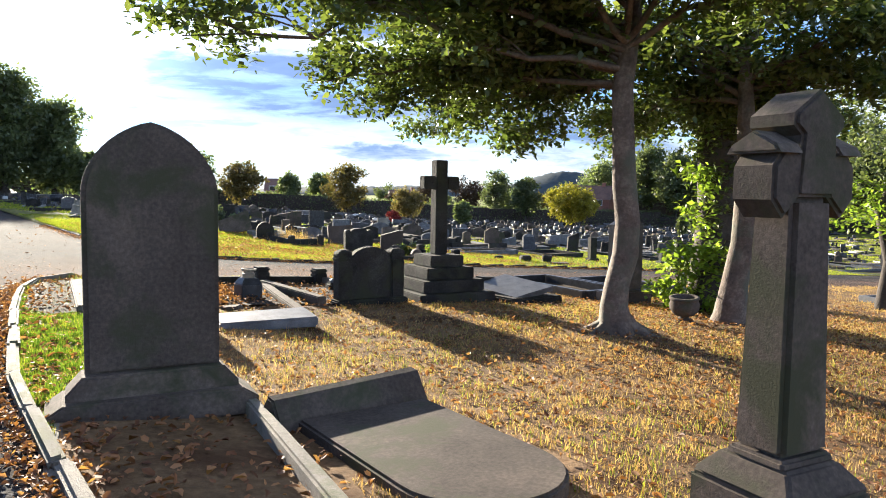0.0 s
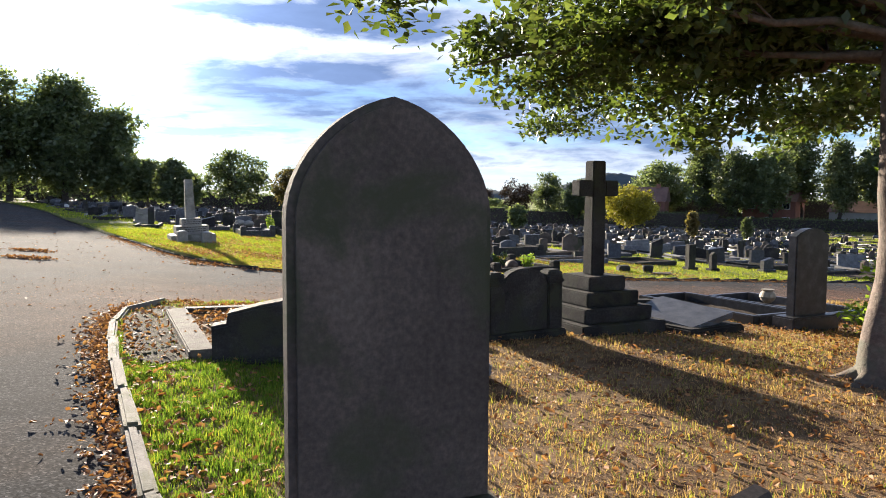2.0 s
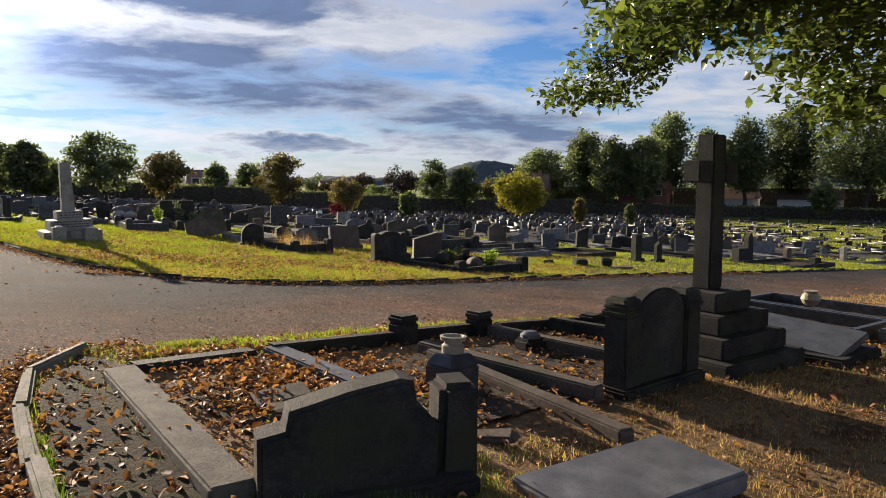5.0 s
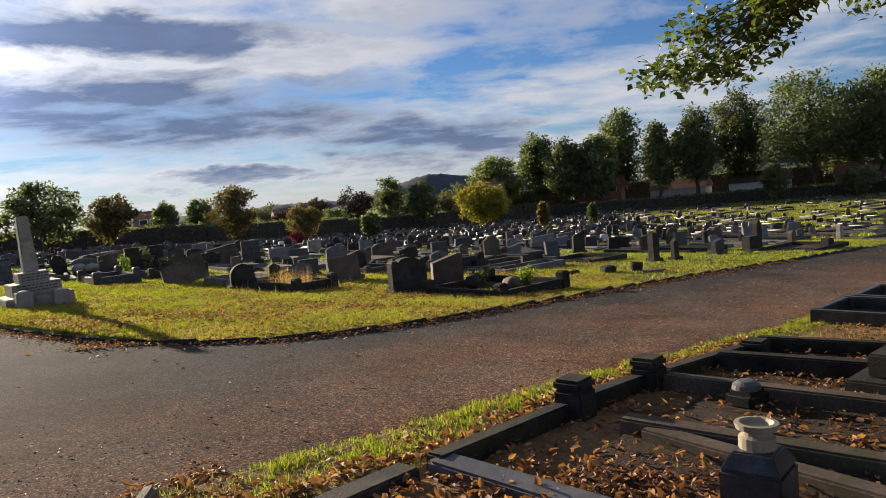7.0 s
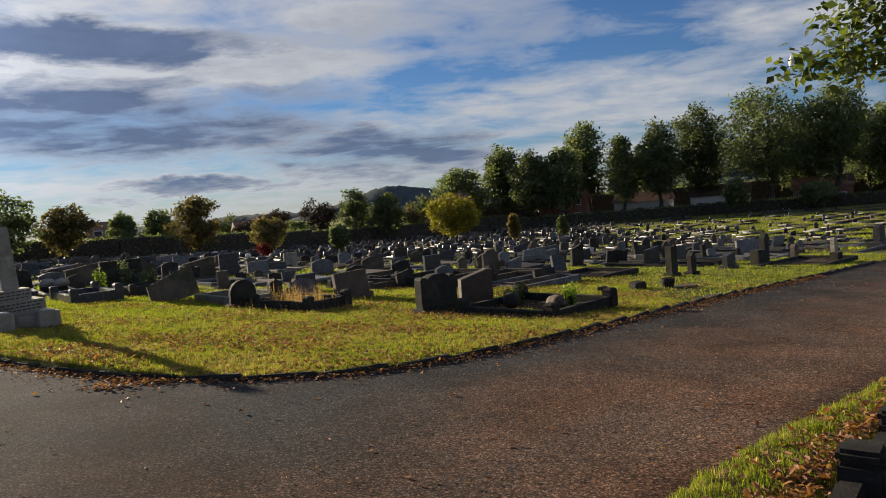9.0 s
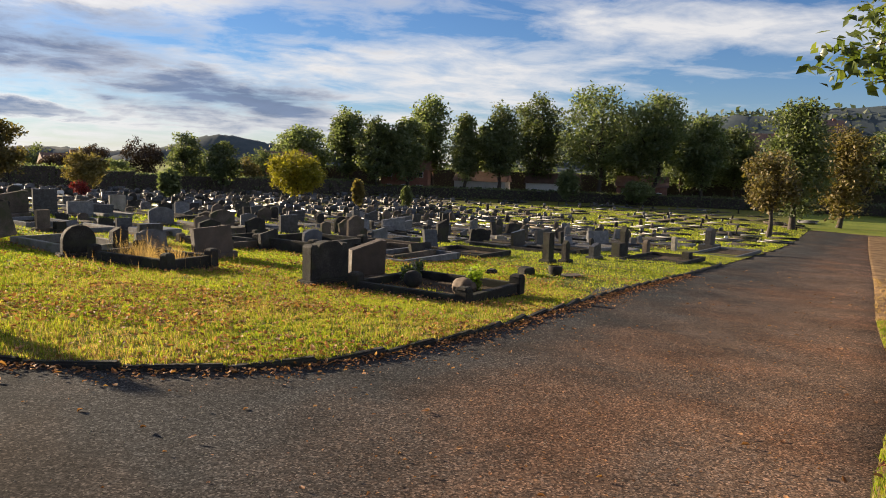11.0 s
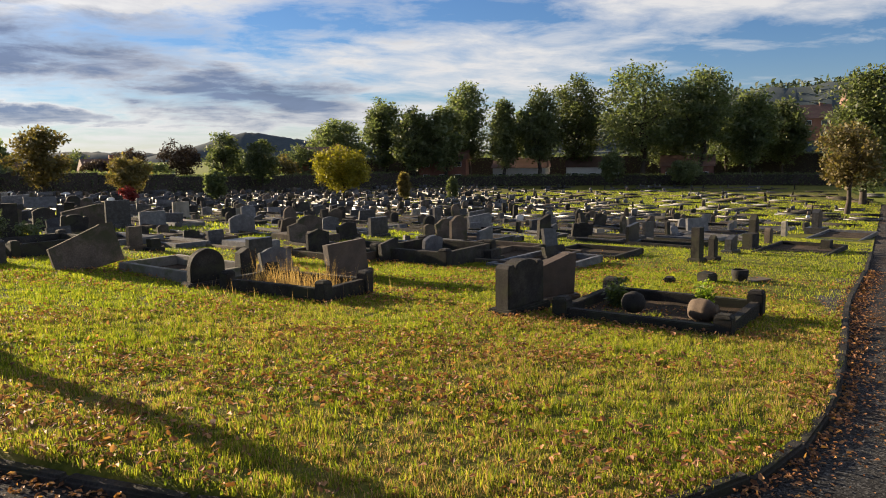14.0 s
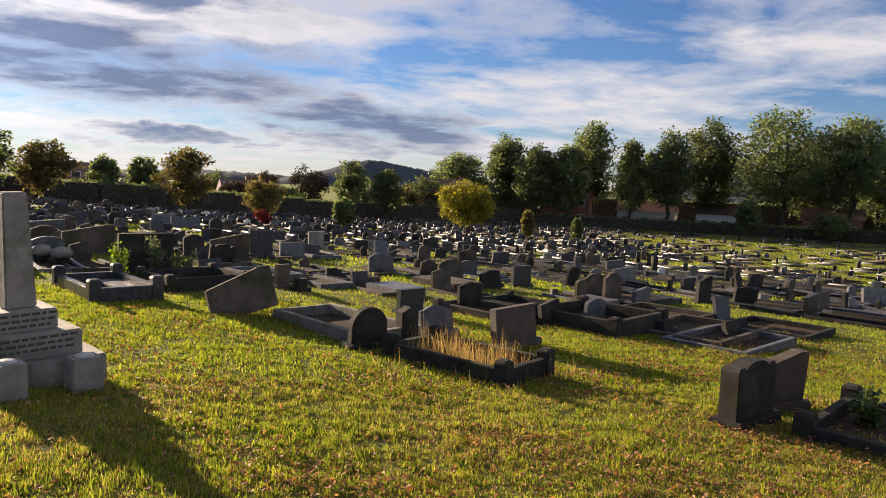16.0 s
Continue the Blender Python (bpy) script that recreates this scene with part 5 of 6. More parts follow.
for k, tip in enumerate(TIPS):
    tip = Vector(tip)
    a = min(TOPS, key=lambda q: (q - tip).length)
    a = a + Vector((0, 0, min(1.6, max(0.0, (tip.z - 2.6) * 0.45))))
    outer = tip.y > 11.5
    ln = bend(a, tip, 1.1 if outer else 0.25, k, 9)
    tube(bm, ln, [0.036 * (1 - 0.105 * i) for i in range(9)], n=6)
    for i in range(7 if outer else 3, 9):
        for q in range(3):
            cs.append(tuple(ln[i] + Vector([random.uniform(-0.32, 0.32), random.uniform(-0.32, 0.32), random.uniform(-0.12, 0.3)])))
            twig = bend(ln[i - 1], cs[-1], 0.02, k * 50 + i * 3 + q, 4)
            tube(bm, twig, [0.012, 0.009, 0.006, 0.003], n=4)
part("trunk", bm, M_BARK, tree, smooth=True)
crown("crown", cs, 0.36, 125, 0.098, M_HOLLY, 11, tree, 0.05, 1.0, 0.62)

tree2 = thing("evergreen_tree", "evergreen with a pale forked trunk beside the urn", "tree", pose(0, 0, 0))
g1 = float(plot_z(4.70, 7.95))
bm = bmesh.new()
line = [Vector(p) for p in ((4.66, 7.95, g1 - 0.1), (4.68, 7.95, g1 + 0.1), (4.72, 7.95, g1 + 0.5), (4.82, 7.97, g1 + 1.0), (4.86, 8.0, g1 + 1.5), (4.85, 8.0, g1 + 1.9), (4.78, 7.95, g1 + 2.4), (4.7, 7.9, g1 + 3.2))]
tube(bm, line, [0.27, 0.20, 0.165, 0.155, 0.16, 0.13, 0.11, 0.07], n=16, rough=0.12)
tube(bm, [Vector((4.86, 8.0, g1 + 1.7)), Vector((5.05, 8.0, g1 + 2.1)), Vector((5.25, 8.05, g1 + 2.7)), Vector((5.5, 8.1, g1 + 3.6))], [0.12, 0.115, 0.10, 0.06], n=12, rough=0.1)
part("trunk", bm, M_BARK, tree2, smooth=True)
cs = [(4.9 + random.uniform(-1.6, 2.0), 8.2 + random.uniform(-1.5, 1.9), 3.6 + random.uniform(-0.4, 2.0)) for _ in range(90)]
crown("crown", cs, 0.46, 130, 0.096, M_HOLLY, 12, tree2, 0.05, 1.0, 0.62)

# Dark trunk wrapped in climbing leaves, and the sunlit tree behind it.
ivy = thing("ivy_tree", "dark tree trunk smothered in bright climbing leaves", "tree", pose(0, 0, 0))
g2 = float(plot_z(5.05, 9.6))
bm = bmesh.new()
tube(bm, [Vector((5.05, 9.6, g2 - 0.1)), Vector((5.05, 9.6, g2 + 0.6)), Vector((5.1, 9.6, g2 + 1.6)), Vector((5.05, 9.65, g2 + 2.6)), Vector((5.0, 9.7, g2 + 4.2))], [0.36, 0.31, 0.29, 0.27, 0.2], n=14, rough=0.15)
part("trunk", bm, M_DARKBARK, ivy, smooth=True)
cs = []
for _ in range(70):
    zz = random.uniform(0.15, 1.05) if random.random() < 0.72 else random.uniform(1.2, 2.1)
    wd = 0.50 if zz < 1.0 else 0.26
    cs.append((4.55 + random.uniform(-wd, wd) * 0.9 + 0.05 * zz, 9.15 + random.uniform(-0.3, 0.4), g2 + zz))
crown("climber", cs, 0.20, 26, 0.10, M_LIME, 13, ivy, 0.02, 0.9, 0.8)
crown("dark_ivy", [(5.1 + random.uniform(-0.35, 0.35), 9.5 + random.uniform(-0.3, 0.3), g2 + random.uniform(0.2, 4.0)) for _ in range(90)], 0.25, 40, 0.09, M_HOLLY, 14, ivy, 0.02, 0.9, 0.8)
sap = thing("young_tree", "young tree with bright backlit green leaves", "tree", pose(9.2, 12.2, float(plot_z(9.2, 12.2)) - 0.05))
bm = bmesh.new()
tube(bm, bend((0, 0, 0), (0.2, 0.1, 5.0), 0, 5), [0.16, 0.13, 0.11, 0.09, 0.07, 0.05, 0.03])
part("trunk", bm, M_DARKBARK, sap, smooth=True)
crown("crown", [(max(-1.7, min(1.7, random.gauss(0.2, 0.9))), random.gauss(0, 0.9), random.uniform(2.2, 4.8)) for _ in range(75)], 0.45, 75, 0.11, M_GREEN, 15, sap, 0.05, 0.9, 0.8)
crown("low_leaves", [(max(-1.5, min(1.7, random.gauss(0.3, 0.8))), random.gauss(0, 0.9), random.uniform(1.5, 2.6)) for _ in range(32)], 0.4, 70, 0.11, M_LIME, 16, sap, 0.05, 0.9, 0.8)

# Trees round the grave field.
far_tree("yellow_tree", "round yellow-leaved tree on a thin stem", 16.3, 85.5, 6.2, 6.6, M_YELLOW, 21, 0.22, 0.26, 90, 75, trunk=0.12)
ROWT = [(40, 138, 17, 9, M_GREEN, "uneven"), (43.5, 131, 14.6, 8.5, M_BIRCH, "column"), (56, 134, 20, 10, M_GREEN, "uneven"), (49, 129, 15, 7, M_BIRCH, "column"), (58, 124, 16.2, 6.5, M_BIRCH, "cone"),
        (63.5, 121, 18, 8, M_BIRCH, "column"), (75, 125, 20.4, 11, M_GREEN, "round"), (79.5, 112, 22, 16, M_GREEN, "round"), (89.5, 108, 21.4, 11.5, M_GREEN, "round"), (98, 105, 17, 10.5, M_GREEN, "uneven"),
        (109, 107, 15.5, 11, M_GREEN, "uneven"), (35, 150, 13, 12, M_GREEN, "round"), (116, 96, 16, 11, M_GREEN, "uneven"), (50, 142, 13, 9, M_GREEN, "round"), (68, 131, 15, 9, M_GREEN, "round"), (122, 84, 15, 12, M_GREEN, "round"), (90, 118, 17, 12, M_GREEN, "round"), (104, 116, 16, 13, M_GREEN, "round")]
for k, (x, y, h, w, mat, shape) in enumerate(ROWT):
    far_tree("tall_tree", "tall birch with hanging grey-green leaves" if mat is M_BIRCH else "tall dark green broadleaf tree behind the graves", x, y, h, w, mat, 30 + k, 0.20 if mat is M_BIRCH else 0.17, 0.5, 110 if w > 9 else 80, 62, shape, droop=0.5 if mat is M_BIRCH else 0.0)
OTHERS = [(10, 130, 10, 5.4, M_GREEN, "column"), (15, 124, 9, 5.2, M_GREEN, "column"), (6, 160, 9.6, 8.4, M_DARKLEAF, "round"), (-13, 100, 8.0, 7.6, M_RUST, "uneven"), (-4.5, 101, 5.4, 5.8, M_RUST, "uneven"),
          (-3, 171, 8, 8, M_DARKLEAF, "round"), (-29, 80, 7.4, 8.8, M_GREEN, "uneven"), (-27, 96, 6.9, 7, M_RUST, "uneven"), (-24, 112, 6.6, 3.6, M_GREEN, "round"), (-20, 118, 7.2, 4.2, M_GREEN, "round"),
          (-30, 66, 5.2, 3.2, M_BIRCH, "column"), (23.5, 86, 3.3, 1.0, M_RUST, "uneven"), (30.5, 88, 2.6, 1.0, M_BIRCH, "uneven"), (68, 106, 6.0, 4.0, M_BIRCH, "round"), (79, 101, 4.4, 5.6, M_BIRCH, "round"),
          (3, 85, 3.2, 2.2, M_GREEN, "column"), (20, 134, 6, 7, M_RUST, "round"), (25, 140, 8, 9, M_GREEN, "round"), (-12, 160, 7, 8, M_GREEN, "round"), (16, 150, 7, 9, M_GREEN, "round"), (0, 135, 5, 6, M_GREEN, "round"), (-8, 132, 5, 6, M_DARKLEAF, "round")]
for k, (x, y, h, w, mat, shape) in enumerate(OTHERS):
    words = {"turning leaves": "rust-tinged autumn tree among the graves", "copper beech leaves": "rounded dark copper-leaved tree beyond the hedge", "bright young leaves": "small light green tree before the hedge", "yellow leaves": "small yellowing tree among the graves"}
    far_tree("tree", words.get(mat.name, "rounded green tree beyond the graves"), x, y, h, w, mat, 60 + k, 0.15, 0.30 if h < 6 else 0.36, 60, 55, shape)
for k, (x, y, h, w) in enumerate(((-42.5, 78, 11.6, 8), (-46, 75, 14.4, 10.5), (-51, 73, 14.8, 11), (-49, 79, 14.0, 11), (-55.5, 70, 15.2, 12), (-60, 66, 14.6, 12), (-39.6, 80.5, 6.4, 5.5), (-36.5, 84, 5.2, 5))):
    far_tree("dark_tree", "large dark tree at the edge of the cemetery", x, y, h, w, M_GREEN, 90 + k, 0.0, 0.42, 120 if h > 9 else 60, 66, "uneven")
far_tree("lawn_tree", "tree with thinning rust-brown leaves by the road", 46, 48.6, 7.6, 5.6, M_RUST, 101, 0.25, 0.26, 70, 45, "uneven")
far_tree("roadside_tree", "tall green tree by the road", 60, 57, 13.6, 8.5, M_GREEN, 102, 0.05, 0.36, 110, 62, "uneven")
far_tree("roadside_tree", "tall green tree by the road", 72, 60, 12.0, 9, M_RUST, 103, 0.05, 0.36, 100, 60, "uneven")
far_tree("red_shrub", "small round red-leaved shrub among the graves", -5, 81, 1.5, 1.6, M_RED, 104, 0.0, 0.16, 30, 40)


def hedge(label, a, b, h, d, mat, seed):
    """A clipped hedge: a leafy mass along a line."""
    g = np.random.default_rng(seed)
    a, b = Vector(a), Vector(b)
    ln = (b - a).length
    n = int(ln * 130)
    s, q, e = g.random(n), g.random(n), g.normal(0, 0.10, n)
    px, py = a.x + (b.x - a.x) * s, a.y + (b.y - a.y) * s
    nx, ny = -(b.y - a.y) / ln, (b.x - a.x) / ln
    off = g.uniform(-d / 2, d / 2, n)
    z = isle_z(px, py)
    top = g.random(n) < 0.35
    hz = np.where(top, h + e, q * h)
    off = np.where(top, off, np.sign(off) * d / 2 + e)
    root = thing("hedge", label, "hedge", pose(0, 0, 0))
    scatter("leaves", LEAF, LEAF_F, np.stack([px + nx * off, py + ny * off, z + hz], -1), turns(g, n, 1.0), 0.34 * g.uniform(0.6, 1.3, n), mat, "", "", root)
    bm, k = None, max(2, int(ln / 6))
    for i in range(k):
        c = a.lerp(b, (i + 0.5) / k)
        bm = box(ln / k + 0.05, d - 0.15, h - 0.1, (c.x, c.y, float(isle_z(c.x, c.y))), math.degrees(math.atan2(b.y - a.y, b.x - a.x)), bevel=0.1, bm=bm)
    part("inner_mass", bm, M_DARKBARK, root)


hedge("long dark clipped hedge behind the graves", (-100, 62), (-62, 92), 3.6, 1.6, M_GREEN, 10)
hedge("long dark clipped hedge behind the graves", (-62, 92), (-24, 108), 2.7, 1.6, M_GREEN, 1)
hedge("long dark clipped hedge behind the graves", (-24, 108), (2, 126), 2.9, 1.6, M_GREEN, 2)
hedge("long dark clipped hedge behind the graves", (2, 126), (41, 133), 2.6, 1.6, M_GREEN, 3)
hedge("dark hedge under the tall trees", (41, 133), (66, 116), 1.8, 1.6, M_GREEN, 4)
hedge("dark hedge under the tall trees", (66, 116), (88, 97), 1.8, 1.6, M_GREEN, 5)
hedge("dark hedge under the tall trees", (88, 97), (108, 72), 1.8, 1.6, M_GREEN, 6)

hedge("tall dark shrubbery behind the tall trees", (34, 156), (76, 142), 5.0, 2.4, M_GREEN, 7)
hedge("tall dark shrubbery behind the tall trees", (76, 142), (104, 124), 5.0, 2.4, M_GREEN, 8)
hedge("tall dark shrubbery behind the tall trees", (104, 124), (130, 88), 5.0, 2.4, M_GREEN, 9)


def house(label, x, y, w, d, h, rh, rz, wall, up=0.0):
    """A house with walls, pitched roof, chimney, door and windows."""
    z = float(isle_z(x, y)) + up
    root = thing("house", label, "house", pose(x, y, z - 0.2, 0, 0, rz), "houses beyond the cemetery")
    part("wall", box(w, d, h + 0.2, bevel=0.02), wall, root)
    bm = prism([(-d / 2 - 0.4, 0), (0, rh), (d / 2 + 0.4, 0)], w + 0.6, (0, 0, 0), bevel=0)
    bm.transform(pose(0, 0, h + 0.19, 0, 0, 90))
    roof = part("roof", bm, M_TILE, root)
    part("chimney", box(0.7, 0.7, 1.6, (w * 0.3, 0, h + rh * 0.7), bevel=0.03), M_BRICK, roof)
    for k in range(max(2, int(w / 3))):
        for lv in range(1 if h < 3.5 else 2):
            px = -w / 2 + (k + 0.5) * w / max(2, int(w / 3))
            win = part("window", box(1.3, 0.08, 1.2, (px, -d / 2 - 0.03, 1.0 + 2.6 * lv), bevel=0.01), M_WHITE, root, "white window frame")
            part("pane", box(1.1, 0.04, 1.0, (px, -d / 2 - 0.075, 1.1 + 2.6 * lv), bevel=0), M_GLASS, win, "dark glass pane")


house("brick house with a tiled roof behind the hedge", -30, 132, 5, 6, 3.6, 2.4, 10, M_BRICK, 0.0)
house("low pale bungalow behind the hedge", -21, 127, 6, 5, 2.6, 1.5, -10, M_RENDER, 0.0)
house("brick house with a steep roof behind the hedge", -8, 150, 6, 6, 2.8, 2.6, 15, M_BRICK, 0.0)
house("house with a tiled roof beyond the trees", 30, 142, 8, 7, 4.6, 2.8, -20, M_BRICK)
house("brick house under the tall trees", 52, 136, 9, 7, 4.8, 2.8, -35, M_BRICK)
house("pale low house under the tall trees", 66, 131, 10, 7, 3.0, 2.0, -40, M_RENDER)
house("pale low house under the tall trees", 78, 124, 10, 7, 3.0, 2.0, -40, M_RENDER)
house("brick bungalow under the tall trees", 90, 112, 9, 7, 3.0, 2.0, -45, M_BRICK)
house("red-roofed house on the wooded slope", 150, 135, 10, 8, 5.0, 3.5, -45, M_BRICK, 8.0)
house("red-roofed house on the wooded slope", 165, 130, 10, 8, 5.0, 3.5, -40, M_BRICK, 12.0)

# Distant wooded hills, their blue-grey aerial haze painted in as base colour.


def hill(label, x, y, w, d, h, rz, seed, lumps):
    bm = bmesh.new()
    n = 90
    rows = []
    for j in range(14):
        row = []
        for i in range(n + 1):
            u, v = i / n * 2 - 1, j / 13 * 2 - 1
            k = max(0.0, 1 - u * u) ** 1.2 * max(0.0, 1 - v * v)
            q = Vector((u * w / 2, v * d / 2, 0))
            zz = h * k * (0.86 + 0.25 * noise.noise(Vector((u * 2.4 + seed, v * 1.5, 0)))) + lumps * k * abs(noise.noise(Vector((u * w / lumps / 6, v * d / lumps / 6, seed)))) * 2
            row.append(bm.verts.new((q.x, q.y, zz - 6)))
        rows.append(row)
    for a, b in zip(rows, rows[1:]):
        for i in range(n):
            bm.faces.new((a[i], a[i + 1], b[i + 1], b[i]))
    return solid("hill", bm, M_HAZYHILL, label, "hill", pose(x, y, 0, 0, 0, rz), kind="structure", smooth=True)


hill("distant wooded skyline hill with painted blue haze", 290, 1480, 560, 300, 60, -10, 1.0, 3)
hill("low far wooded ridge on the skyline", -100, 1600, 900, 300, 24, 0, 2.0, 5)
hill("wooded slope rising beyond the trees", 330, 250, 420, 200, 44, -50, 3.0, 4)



def woods(label, x, y, w, d, h, rz, seed, n, size):
    """A far wood on a hill: many crowns of leaves over its slope."""
    g = np.random.default_rng(seed)
    u, v = g.uniform(-0.97, 0.97, n), g.uniform(-0.97, 0.97, n)
    k = np.maximum(0, 1 - u * u) ** 1.2 * np.maximum(0, 1 - v * v)
    px, py = np.repeat(u * w / 2, 12), np.repeat(v * d / 2, 12)
    pz = np.repeat(h * k * 0.86 - 6, 12)
    off = g.normal(0, 1, (n * 12, 3)) * size * np.repeat(g.uniform(0.6, 1.2, n), 12)[:, None]
    c, sn = math.cos(radians(rz)), math.sin(radians(rz))
    lx, ly = px + off[:, 0], py + off[:, 1]
    place = np.stack([x + c * lx - sn * ly, y + sn * lx + c * ly, pz + size * 0.7 + 0.6 * off[:, 2]], -1)
    scatter("woodland", LEAF, LEAF_F, place, turns(g, n * 12, 1.0), size * 1.1 * g.uniform(0.6, 1.3, n * 12), M_WOOD, label, "woods")


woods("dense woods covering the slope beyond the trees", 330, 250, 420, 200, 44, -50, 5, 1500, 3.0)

# ---- weeds in old graves ----
BLADE = [(-0.5, 0, 0), (0.5, 0, 0), (0.15, 0.25, 1.0)]
BLADE_F = [(0, 1, 2)]
DEAD = [(0, 0, 0.10), (0.40, 0.22, 0.26), (0.24, 0.72, 0.34), (0.06, 1.0, 0.05), (-0.20, 0.80, 0.38), (-0.36, 0.40, 0.22)]
DEAD_F = [(0, 1, 2, 3), (0, 3, 4, 5)]


def blades(name, x, y, z, h, w, mat, label, seed, tilt=0.35):
    g = np.random.default_rng(seed)
    n = len(x)
    tuft = 0.7 + 0.45 * np.sin(9.1 * x + 2 * np.sin(5.3 * y)) * np.sin(8.3 * y + 2 * np.sin(4.7 * x)) + 0.45 * np.sin(27 * x + 3 * np.sin(11 * y)) * np.sin(23 * y + 3 * np.sin(13 * x))
    h = h * np.clip(tuft + 0.25, 0.3, 1.8)
    size = np.stack([w * g.uniform(0.7, 1.3, n), h * g.uniform(0.5, 1.2, n), h * g.uniform(0.55, 1.3, n)], -1)
    return scatter(name, BLADE, BLADE_F, np.stack([x, y, z - 0.004], -1), turns(g, n, tilt), size, mat, label, "grass")


g = np.random.default_rng(3)
n = 900
u, v = g.uniform(-0.38, 0.38, n), g.uniform(0.25, 1.8, n)
bx, by = -4.28 + 0.829 * u + 0.559 * v, 22.62 + 0.559 * u - 0.829 * v
blades("tall_grass", bx, by, isle_z(bx, by) + 0.05, 0.34, 0.006, M_STRAW, "tall dry seeding grass in an old grave", 4, 0.25)
bx, by = g.uniform(-5.2, -2.2, 260), g.uniform(20.6, 23.4, 260)
blades("tall_grass", bx, by, isle_z(bx, by), 0.2, 0.01, M_STRAW, "tufts of dry grass round a grave surround", 5, 0.3)


def weed(label, x, y, h, w, leaf, mat, seed):
    r = random.Random(seed)
    root = thing("weed", label, "plant", pose(*at_isle(x, y)))
    bm = bmesh.new()
    cs = []
    for k in range(5):
        tip = (r.uniform(-w, w), r.uniform(-w, w), h * r.uniform(0.6, 1.0))
        tube(bm, bend((0, 0, 0), tip, 0, seed + k, 5), [0.012, 0.01, 0.008, 0.006, 0.003], n=5)
        cs += [tuple(Vector(tip) * q) for q in (0.3, 0.5, 0.7, 0.85, 1.0)]
    part("stem", bm, M_DARKBARK, root)
    crown("leaves", cs, 0.11, 28, leaf, mat, seed, root, 0.02, 0.9, 0.9)


weed("leafy light green weed by the blackened headstone", -9.15, 29.4, 0.75, 0.18, 0.07, M_LIME, 1)
weed("tall spiky weed by the blackened headstone", -8.45, 29.2, 1.0, 0.14, 0.06, M_BIRCH, 2)
weed("bushy green weed by the blackened headstone", -7.85, 29.3, 0.7, 0.3, 0.08, M_GREEN, 3)
weed("small dark shrub in a blackened surround", 0.05, 19.0, 0.42, 0.2, 0.07, M_HOLLY, 4)
weed("small green weed in a blackened surround", 0.75, 18.1, 0.4, 0.12, 0.05, M_LIME, 5)

fern = thing("creeping_plant", "sprawling green creeper among the broken stones", "plant", pose(0, 0, 0))
bm = bmesh.new()
cs = []
for k in range(16):
    a = Vector((-1.75 + random.uniform(-0.25, 0.3), 6.95 + random.uniform(-0.3, 0.3), 0))
    e = a + Vector((random.uniform(-0.4, 0.4), random.uniform(-0.35, 0.35), 0))
    a.z, e.z = float(plot_z(a.x, a.y)), float(plot_z(e.x, e.y)) + random.uniform(0.06, 0.2)
    ln = bend(a, e, 0.06, 300 + k, 5)
    tube(bm, ln, [0.006, 0.005, 0.004, 0.003, 0.002], n=4)
    cs += [tuple(q) for q in ln[1:]]
part("stems", bm, M_DARKBARK, fern)
crown("leaves", cs, 0.05, 7, 0.03, M_GREEN, 31, fern, 0.0, 0.9, 0.9)

# ---- grass ----
plot_poly = [(p.x, p.y) for p in plot_line if p.x < 16 and p.y > -2.2] + [(18, 16), (14, 5), (7, -2)]
isle_poly = [(p.x, p.y) for p in isle_line]
isle_poly += [(80, 120), (-60, 120)]
beds = [(-3.55, 8.05), (0.98, 10.95), (1.9, 9.7), (0.2, 8.2), (-0.45, 7.2), (-1.6, 6.7), (-2.5, 6.15)]
grave = [(-0.95, 2.9), (0.05, 3.4), (1.0, 1.75), (0.0, 1.2)]
slab_area = [(0.15, 2.75), (0.95, 3.75), (1.9, 2.6), (1.25, 1.85)]


def sample(n, x0, x1, y0, y1, poly, seed, loose=0.028):
    r = np.random.default_rng(seed)
    m = n // 14 + 1
    x, y = np.repeat(r.uniform(x0, x1, m), 14)[:n], np.repeat(r.uniform(y0, y1, m), 14)[:n]
    x, y = x + r.normal(0, loose, n), y + r.normal(0, loose, n)
    k = inside(x, y, poly)
    return x[k], y[k], r


x, y, r = sample(400000, -4.2, 8.0, 1.0, 13.5, plot_poly, 41, 0.07)
k = ~inside(x, y, beds) & ~inside(x, y, grave) & ~inside(x, y, slab_area) & ~(inside(x, y, STRIP) & (r.random(len(x)) < 0.9))
k &= ~((np.hypot(x - 2.93, y - 6.5) < 0.55) & (r.random(len(x)) < 0.8)) & ~((np.hypot(x - 4.6, y - 8.0) < 0.9) & (r.random(len(x)) < 0.7))
k &= r.random(len(x)) < np.clip(1.25 - 0.085 * np.hypot(x + 0.5, y - 2.0), 0.25, 1.0)
x, y = x[k], y[k]
near_kerb = np.clip((-0.55 - x - 0.12 * (y - 3)) / 0.9, 0, 1)
verge = np.clip((y - (10.35 + 0.60 * x)) / 0.25, 0, 1) * (x > -4)
patch = np.sin(1.7 * x + 0.5) * np.sin(1.3 * y + 1.1) * 0.12
green = r.random(len(x)) < np.clip(np.maximum(near_kerb * 0.92, verge) + 0.10 + patch, 0.03, 0.97)
blades("grass", x[green], y[green], plot_z(x[green], y[green]), 0.042, 0.0055, M_BLADE, "short green grass near the kerb", 42)
blades("grass", x[~green], y[~green], plot_z(x[~green], y[~green]), 0.036, 0.0055, M_STRAW, "short parched yellow grass under the tree", 43, 0.6)
x, y, r = sample(190000, -3.4, 0.6, 1.2, 7.6, plot_poly, 53, 0.04)
